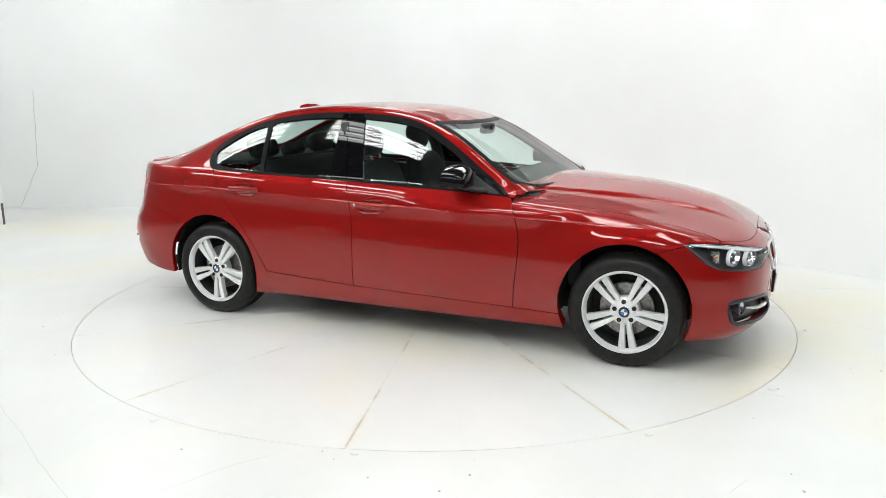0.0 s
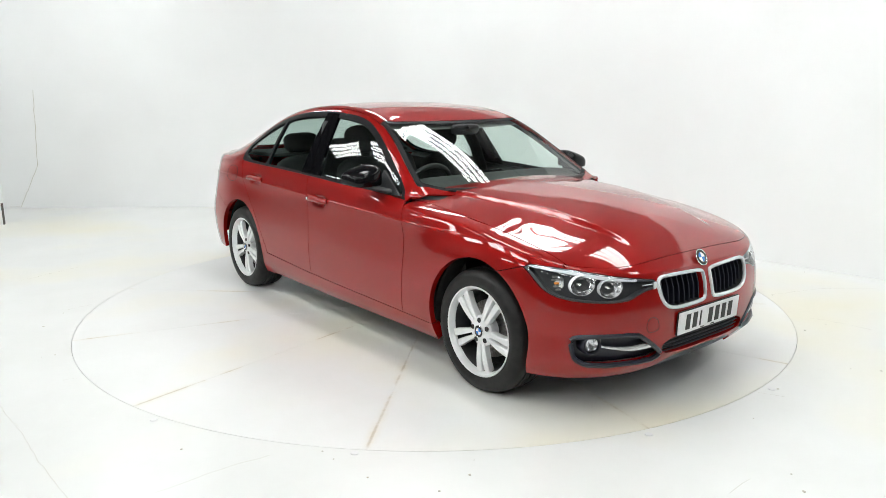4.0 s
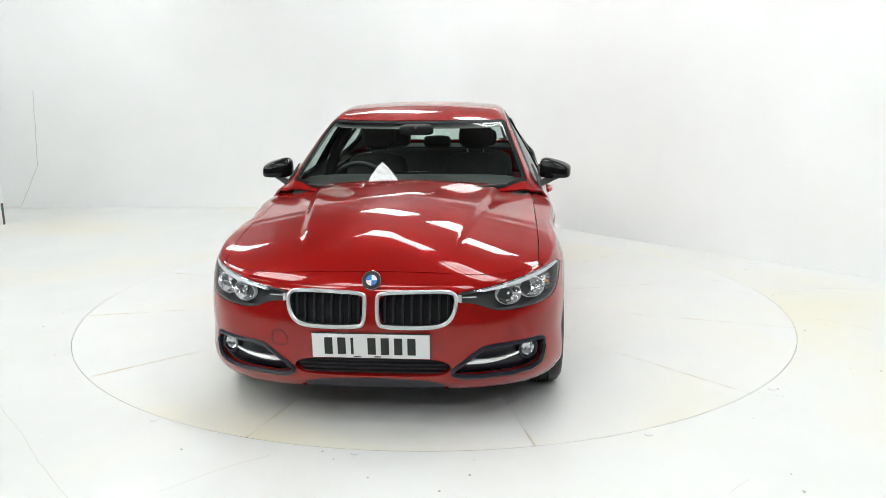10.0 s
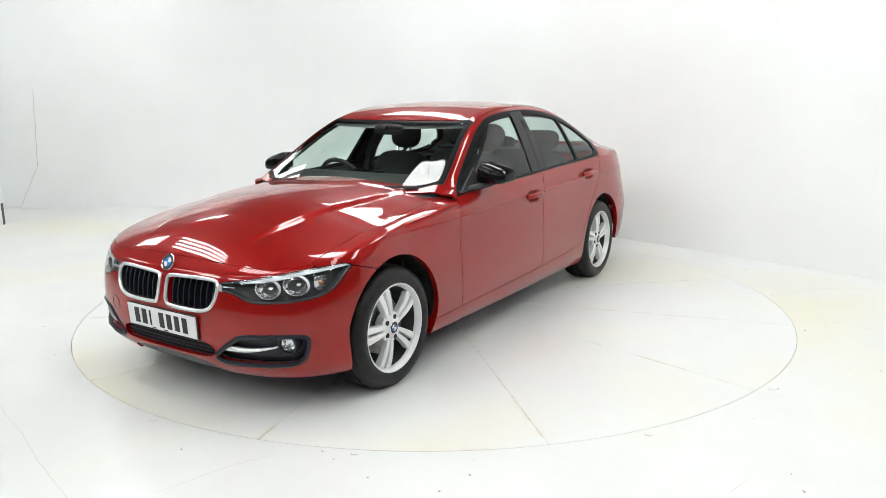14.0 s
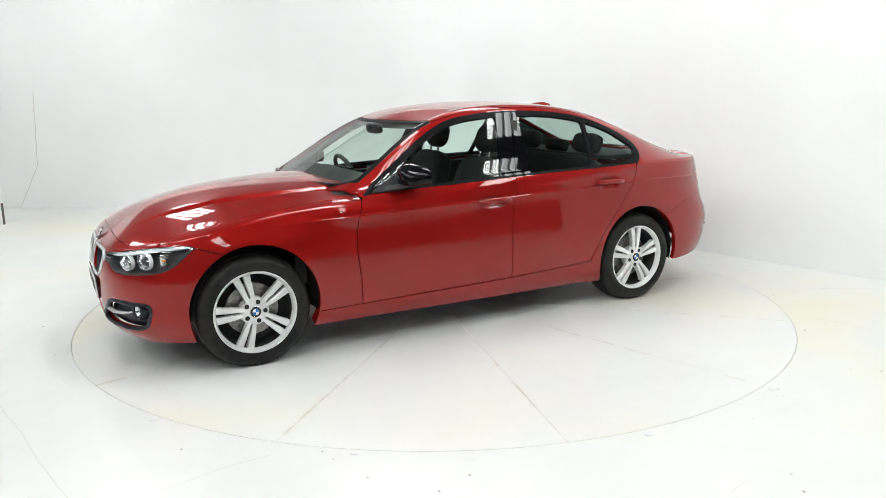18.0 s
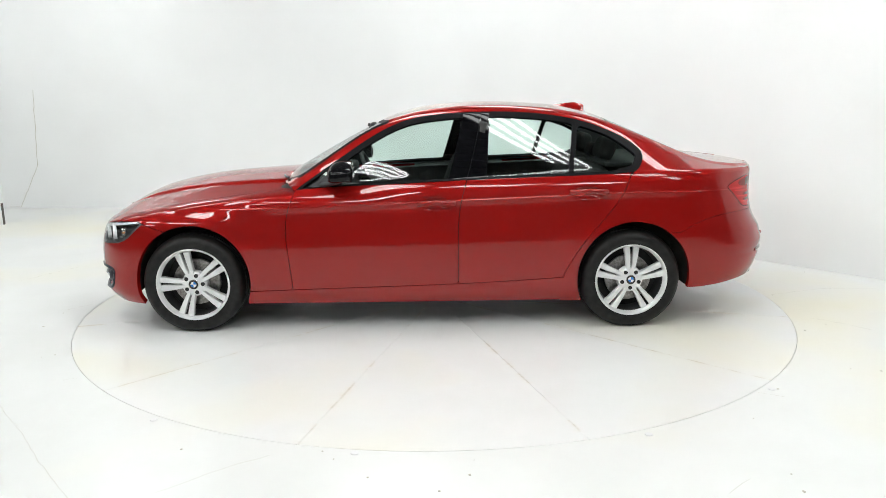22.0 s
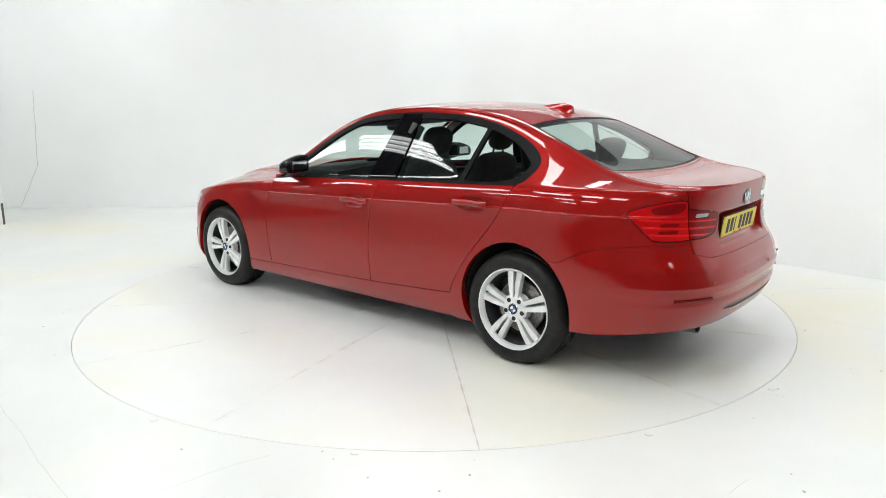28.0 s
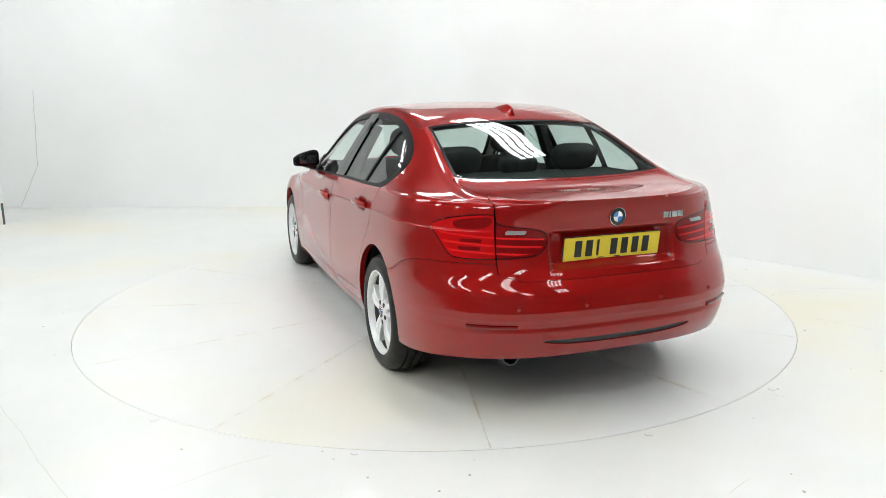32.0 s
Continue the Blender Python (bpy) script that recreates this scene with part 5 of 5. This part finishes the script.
def build_grilles():
    for s in (1, -1):
        back = panel("kidney_grille", [sheet(lower, fine(0.0, 0.6, 0.006), fine(0.45, 0.70, 0.010), (lambda P, u, v: inside(KIDNEY, Y(P), Z(P)) + 0.01,), lift=-0.045, thick=0.0, mirror=s < 0)], GAP, car)
        panel("grille_liner", [sheet(lower, fine(0.0, 0.6, 0.004), fine(0.45, 0.70, 0.005), (lambda P, u, v: inside(KIDNEY, Y(P), Z(P)) - 0.0006, lambda P, u, v: 0.005 - inside(KIDNEY, Y(P), Z(P))), lift=-0.003, thick=0.042, mirror=s < 0)], GAP, back)
        ring = loop_on_nose(KIDNEY, 0.003, 1, s)
        bm = bmesh.new()
        tube(bm, ring, 0.0092, 8, True)
        part("chrome_frame", bm, SATIN, back, "polished chrome surround", smooth=True)
        for k in range(8):
            y = 0.058 + 0.040 * k
            zs = [z for z in np.linspace(0.485, 0.655, 37) if inside(KIDNEY, np.array(y), np.array(z)) > 0.004]
            bm = bmesh.new()
            pts = [nose_point(s * y, float(z), -0.012 - 0.010 * abs(i / (len(zs) - 1) - 0.6)) for i, z in enumerate(zs)][::3]
            rows = []
            for p in pts:
                rows.append([bm.verts.new(p + Vector((dx, dy, 0))) for dx, dy in ((-0.03, -0.003), (-0.03, 0.003), (0.0, 0.0042), (0.003, 0.0), (0.0, -0.0042))])
            for p, q in zip(rows, rows[1:]):
                for j in range(5):
                    bm.faces.new((p[j], p[(j + 1) % 5], q[(j + 1) % 5], q[j]))
            part("slat", bm, BLUEBLACK, back)
        # chrome bridge between grille and lamp
        bm = bmesh.new()
        box(bm, -0.006, 0.003, -0.010, 0.008, -0.018, 0.018, 0.003)
        bmesh.ops.transform(bm, matrix=Matrix.Translation(nose_point(s * 0.388, 0.615, 0.0)) @ pose(0, 0, 0, 0, 0, s * 12), verts=bm.verts)
        part("bridge", bm, SATIN, back, smooth=True)
    # fog lamp housings
    for s, cup in zip((1, -1), front_sheet("fog_grille", FOGS, BLUEBLACK, -0.045, 0.0, 0.010)):
        bm = bmesh.new()
        tube(bm, loop_on_nose(FOGS, -0.004, 1, s), 0.0125, 6, True)
        part("surround", bm, BLUEBLACK, cup, smooth=True)
        p = nose_point(0.700 * s, 0.362, -0.018)
        bm = bmesh.new()
        lathe(bm, [(0.0, -0.020), (0.018, -0.016), (0.028, -0.004), (0.032, 0.0), (0.036, -0.006), (0.036, -0.03)], 28, "x")
        fog = part("fog_lamp", bm, REFLECTOR, cup, m=Matrix.Translation(p) @ pose(0, 0, 0, 0, 0, s * 20), smooth=True)
        bm = bmesh.new()
        lathe(bm, [(0.037, 0.006), (0.045, 0.008), (0.052, -0.004), (0.054, -0.05)], 28, "x")
        part("socket", bm, BLUEBLACK, cup, m=Matrix.Translation(p) @ pose(0, 0, 0, 0, 0, s * 20), smooth=True)
        bm = bmesh.new()
        pillow(bm, Matrix.Identity(4), 0.012, 0.031, 0.031, 1.0, 10)
        part("lens", bm, LENSGLASS, cup, m=Matrix.Translation(p + Vector((0.003, 0, 0))), smooth=True)
        bm = bmesh.new()
        rows = []
        for t in (k / 10 for k in range(11)):
            q = nose_point(s * (0.655 - 0.245 * t), 0.351 - 0.018 * t - 0.012 * math.sin(math.pi * t), -0.012 + 0.006 * t)
            h = 0.005 + 0.011 * t
            rows.append([bm.verts.new(q + Vector((dx, 0, dz))) for dx, dz in ((-0.012, -h), (0.002, -h * 0.6), (0.005, 0.2 * h), (0.0, h), (-0.012, h))])
        for a, b in zip(rows, rows[1:]):
            for k in range(5):
                bm.faces.new((a[k], a[(k + 1) % 5], b[(k + 1) % 5], b[k]))
        bm.faces.new(rows[0]), bm.faces.new(rows[-1])
        part("chrome_strip", bm, SATIN, cup, smooth=True)
    for name, outline in (("intake_grille", INTAKE), ("splitter", SPLIT)):
        made = []
        for m in (False, True):
            made.append(sheet(lower, fine(0.0, 0.6, 0.008), fine(0.16, 0.40, 0.008), (lambda P, u, v: inside(outline, Y(P), Z(P)) + 0.003,), lift=-0.03 if outline is INTAKE else -0.008, thick=0.0, mirror=m))
        g = panel(name, made, BLUEBLACK if outline is SPLIT else GAP, car)
        if outline is INTAKE:
            for z in (0.280, 0.299, 0.318, 0.337):
                bm = bmesh.new()
                tube(bm, [nose_point(y, z, -0.016) for y in np.linspace(-0.33, 0.33, 13)], 0.0035, 6)
                part("bar", bm, BLUEBLACK, g)


build_grilles()


def build_plate(name, mat, at, tilt, back, label):
    """A flat plate with dark bars for its characters; faces +x of its own space."""
    plate = part(name, boxes((-0.004, 0.003, -0.26, 0.26, -0.0555, 0.0555), bevel=0.002), mat, car, label, m=pose(*at, 0, tilt, back))
    y = -0.205
    for k in range(7):
        if k == 3:
            y += 0.040
        w = 0.012 if k == 2 else 0.036
        part("mark", boxes((0.003, 0.0045, y, y + w, -0.038, 0.040)), BLACKINK, plate)
        y += w + 0.0225
    for y in (-0.075, 0.015):
        part("small_mark", boxes((0.003, 0.0042, y, y + 0.030, -0.051, -0.046)), BLACKINK, plate)
    part("backing", boxes((-0.012, -0.004, -0.263, 0.263, -0.059, 0.059), bevel=0.003), BLACKINK, plate)
    return plate


front_x = float(NOSE(0.415))
build_plate("front_plate", PLATE_WHITE, (front_x + 0.010, 0, 0.412), 4, 0, "white number plate with dark characters")
build_plate("rear_plate", PLATE_YELLOW, (-2.318, 0, 0.790), 8, 180, "yellow number plate with dark characters")
badge("front_badge", 0.041, car, Matrix.Translation((2.093, 0, 0.692)) @ pose(0, 0, 0, 0, 62, 0) @ pose(0, 0, 0, 0, 0, 0))
badge("rear_badge", 0.041, car, Matrix.Translation((-2.349, 0, 0.935)) @ pose(0, 0, 0, 0, -93, 0))
bm = bmesh.new()
y = -0.262
for w in (0.028, 0.010, 0.030, 0.030):
    p = tail_point(y - w / 2, 0.925, 0.002)
    box(bm, p.x - 0.003, p.x + 0.004, y - w, y, 0.911, 0.939)
    y -= w + 0.008
part("model_badge", bm, CHROME, car, "small chrome boot badge")


def build_tail_lamps():
    for s in (1, -1):
        m = s < 0
        zz = fine(0.72, 1.0, 0.008)
        lamp_in = lambda u, v: inside(TAILLAMP, u, v)
        for name, side in (("tail_lamp", 1), ("boot_lamp", -1)):
            half = lambda P, u, v, side=side: side * (Y(P) - LID_HALF) - 0.003
            us = fine(2.25, 2.99, 0.005)
            body = panel(name, [sheet(lower, us, zz, (lambda P, u, v: lamp_in(u, v), half), lift=-0.001, thick=0.03, mirror=m)], REDLENS if side > 0 else REDMID, car, "red tail lamp lens" if side > 0 else "darker red lamp lens on the boot lid")
            rim = lambda P, u, v: 0.0035 - lamp_in(u, v)
            panel("lens_edge", [sheet(lower, us, zz, (lambda P, u, v: lamp_in(u, v) - 0.0004, half, rim), lift=0.0008, thick=0.002, mirror=m)], DARKLENS, body)
            for z0, z1 in ((0.788, 0.797), (0.822, 0.832), (0.858, 0.866)):
                band = lambda P, u, v: np.minimum(v - z0 + 0.05 * (u - 2.6), z1 - 0.05 * (u - 2.6) - v)
                panel("light_bar", [sheet(lower, us, fine(z0 - 0.03, z1 + 0.03, 0.004), (lambda P, u, v: lamp_in(u, v) - 0.013, half, band, lambda P, u, v: u - 2.36), lift=0.0012, thick=0.002, mirror=m)], REDGLOW, body)
            if side > 0:
                # darker red patches: upper zone of the lens and between its bars
                patch = rounded([(2.40, 0.930), (2.50, 0.948), (2.60, 0.955), (2.60, 0.905), (2.50, 0.895), (2.42, 0.900)], 2)
                panel("dark_lens_patch", [sheet(lower, us, zz, (lambda P, u, v: inside(patch, u, v), half), lift=0.001, thick=0.002, mirror=m)], REDMID, body)
                for z0, z1 in ((0.802, 0.818), (0.837, 0.853)):
                    panel("dark_lens_patch", [sheet(lower, us, zz, (lambda P, u, v: np.minimum(np.minimum(v - z0, z1 - v), np.minimum(u - 2.475, 2.585 - u)), half), lift=0.001, thick=0.002, mirror=m)], REDMID, body)
            else:
                panel("reversing_lamp", [sheet(lower, us, zz, (lambda P, u, v: np.minimum(np.minimum(u - 2.68, 2.765 - u), np.minimum(v - 0.874, 0.893 - 0.03 * (u - 2.7) - v)),), lift=0.0015, thick=0.002, mirror=m)], REVERSE, body)


build_tail_lamps()

# rear bumper fittings
for s in (1, -1):
    pts = [tail_point(s * y, 0.470 + 0.012 * (y - 0.5), 0.002) for y in (0.52, 0.57, 0.62, 0.67, 0.72)]
    bm = bmesh.new()
    tube(bm, pts, 0.010, 8, flat=1.0)
    part("reflector", bm, REDDARK, car, "dark red bumper reflector", smooth=True)
panel("rear_vent", [sheet(lower, fine(2.3, 3.0, 0.008), fine(0.33, 0.44, 0.006), (lambda P, u, v: inside(VENT, Y(P), Z(P)) + 0.002,), lift=-0.006, thick=0.0, mirror=m) for m in (False, True)], PLASTIC, car)
bm = bmesh.new()
lathe(bm, [(0.034, 0.25), (0.040, 0.02), (0.042, 0.0), (0.042, -0.004), (0.037, -0.004), (0.036, 0.0), (0.036, 0.10), (0.0, 0.10)], 28, "x")
part("exhaust_pipe", bm, EXHAUST, car, "dull steel exhaust tailpipe", m=pose(-2.312, 0.520, 0.314, 0, 6, 0), smooth=True)

# door handles
for i, (hx, hz) in enumerate(HANDLES):
    for s in (1, -1):
        pts = []
        for t in (k / 12 for k in range(13)):
            x = hx - 0.115 + 0.23 * t
            base = float(SIDE(np.array(hz - 0.035 * (0.4 - x) * hz / 0.85))) + 0.009
            pts.append((x, s * (base + 0.004 + 0.026 * min(1, 4 * t, 4 * (1 - t)) ** 0.6), hz + 0.010 - 0.008 * abs(2 * t - 1)))
        bm = bmesh.new()
        tube(bm, pts, 0.0135, 12, flat=1.25)
        h = part("door_handle", bm, PAINT, car, smooth=True, sharp=60)
        if i == 0 and s < 0:
            bm = bmesh.new()
            lathe(bm, [(0.0, -0.012), (0.008, -0.012), (0.010, 0.0)], 16)
            part("lock", bm, CHROME, h, m=Matrix.Translation((hx - 0.098, s * 0.910, hz + 0.006)))

# door mirrors
for s in (1, -1):
    bm = bmesh.new()
    pillow(bm, pose(0.425, 0.912, 1.026, 0, 0, -8), 0.098, 0.100, 0.070, 0.50, 18)
    for v in bm.verts:
        c = v.co
        out = min(max((c.y - 0.815) / 0.195, 0.0), 1.0)
        if c.z > 1.0:
            c.z = 1.0 + (c.z - 1.0) * (1.04 - 0.52 * out ** 1.4)
        c.z -= 0.22 * max(0, c.x - 0.43)
        if c.z < 0.984:
            c.z = 0.984 - (0.984 - c.z) * 0.45
        c.x -= 0.030 * out ** 2
        if c.x < 0.372:
            c.x = 0.372 - (0.372 - c.x) * 0.15
        c.y *= s
    mir = part("door_mirror", bm, GLOSSBLACK, car, "gloss black door mirror cap", smooth=True, sharp=50)
    part("mirror_glass", boxes((0.3585, 0.3640, min(s * 0.845, s * 0.970), max(s * 0.845, s * 0.970), 0.992, 1.052), bevel=0.002), MIRROR, mir)
    bm = bmesh.new()
    tube(bm, [(0.57, s * 0.795, 0.938), (0.52, s * 0.835, 0.948), (0.47, s * 0.88, 0.964), (0.43, s * 0.935, 0.984)], 0.028, 12, flat=0.6)
    part("mirror_foot", bm, PLASTIC, mir, smooth=True)
    bm = bmesh.new()
    tube(bm, [(0.500 - 0.10 * (k / 6) ** 2.2, s * (0.880 + 0.120 * k / 6), 0.996) for k in range(7)], 0.006, 6)
    part("side_indicator", bm, LAMPSILVER, mir)
    bm = bmesh.new()
    f = bm.faces.new([bm.verts.new(p) for p in ((0.66, s * 0.800, 0.925), (0.44, s * 0.815, 0.935), (0.44, s * 0.752, 1.055))])
    ex = bmesh.ops.extrude_face_region(bm, geom=[f])
    for v in ex["geom"]:
        if isinstance(v, bmesh.types.BMVert):
            v.co.y += s * 0.012
    part("mirror_base", bm, PLASTIC, mir)

# roof aerial
bm = bmesh.new()
rows = []
for x, w, h in ((-1.245, 0.020, 0.052), (-1.225, 0.026, 0.056), (-1.18, 0.032, 0.053), (-1.12, 0.034, 0.036), (-1.06, 0.030, 0.018), (-1.02, 0.018, 0.004)):
    z = float(MID_Z(np.array(x))) - 0.006
    rows.append([bm.verts.new((x, y * w, z + t * h)) for y, t in ((-1, 0), (-0.7, 0.35), (-0.22, 0.9), (0, 1), (0.22, 0.9), (0.7, 0.35), (1, 0))])
for p, q in zip(rows, rows[1:]):
    for j in range(6):
        bm.faces.new((p[j], p[j + 1], q[j + 1], q[j]))
bm.faces.new(rows[0]), bm.faces.new(rows[-1])
part("roof_aerial", bm, PAINT, car, "red shark-fin roof aerial", smooth=True, sharp=50)

# scuttle and wipers
panel("scuttle", [sheet(upper, fine(0.6, 1.4, 0.02), fine(0.1, 1.0, 0.05), (lambda P, u, v: 0.93 - 0.22 * (Y(P) / 0.75) ** 2 - X(P), lambda P, u, v: X(P) - 0.45, lambda P, u, v: 0.66 - Y(P)), lift=-0.035, thick=0.0, mirror=m) for m in (False, True)], TRIM, car)
for y0, y1, q0 in ((0.08, 0.60, 0.715), (-0.60, -0.04, 0.72)):
    bm = bmesh.new()
    pts = []
    for k in range(9):
        y = y0 + (y1 - y0) * k / 8
        ws = np.linspace(0.05, 1, 200)
        row = cabin(np.full(200, q0), ws)
        i = int(np.argmin(np.abs(row[:, 1] - abs(y)) + (ws < 0.4)))
        pts.append((row[i, 0] + 0.004, y, row[i, 2] + 0.012))
    tube(bm, pts, 0.008, 6)
    part("wiper", bm, PLASTIC, car)

# seams of the small covers: fuel flap on the right rear wing, towing eye in the front bumper
bm = bmesh.new()
loop = []
for x, z in rounded([(-1.635, 0.835), (-1.445, 0.835), (-1.425, 0.958), (-1.615, 0.958)], 3):
    ss = min(max((X_BACK - x) / (float(TAIL(np.array(z))) + X_BACK), 0.0), 0.99)
    w = float(half_width(np.array(x), np.array(z))) if x > X_BACK else float(tail_width(np.array(z), np.array(ss ** 1.8))) * (1 - ss ** 3.6) ** (1 / 3.2)
    loop.append((x, -w - 0.0003, z))
tube(bm, loop, 0.0016, 5, True)
part("fuel_flap_seam", bm, GAP, car)
bm = bmesh.new()
tube(bm, [nose_point(-y, z, 0.0003) for y, z in rounded([(0.385, 0.400), (0.375, 0.425), (0.395, 0.470), (0.450, 0.470), (0.455, 0.400)], 2)], 0.0014, 5, True)
part("tow_cover_seam", bm, GAP, car)
for y in (-0.52, -0.20, 0.20, 0.52):
    bm = bmesh.new()
    lathe(bm, [(0.0, 0.0015), (0.009, 0.001), (0.0105, -0.002)], 16, "x")
    part("parking_sensor", bm, PAINT, car, m=Matrix.Translation(tail_point(y, 0.555, 0.005)) @ pose(0, 0, 0, 0, 0, 180), smooth=True)
# ---- what moves ----
def motions():
    steps = [0.5 * k for k in range(65)]
    walk(turntable, [(t, pose(0, 0, 0, 0, 0, heading(t))) for t in steps])
    shift = Matrix.Translation((-CAR_OFFSET[0], -CAR_OFFSET[1], 0))
    walk(car, [(t, pose(0, 0, 0, 0, 0, heading(t)) @ shift) for t in steps])


motions()
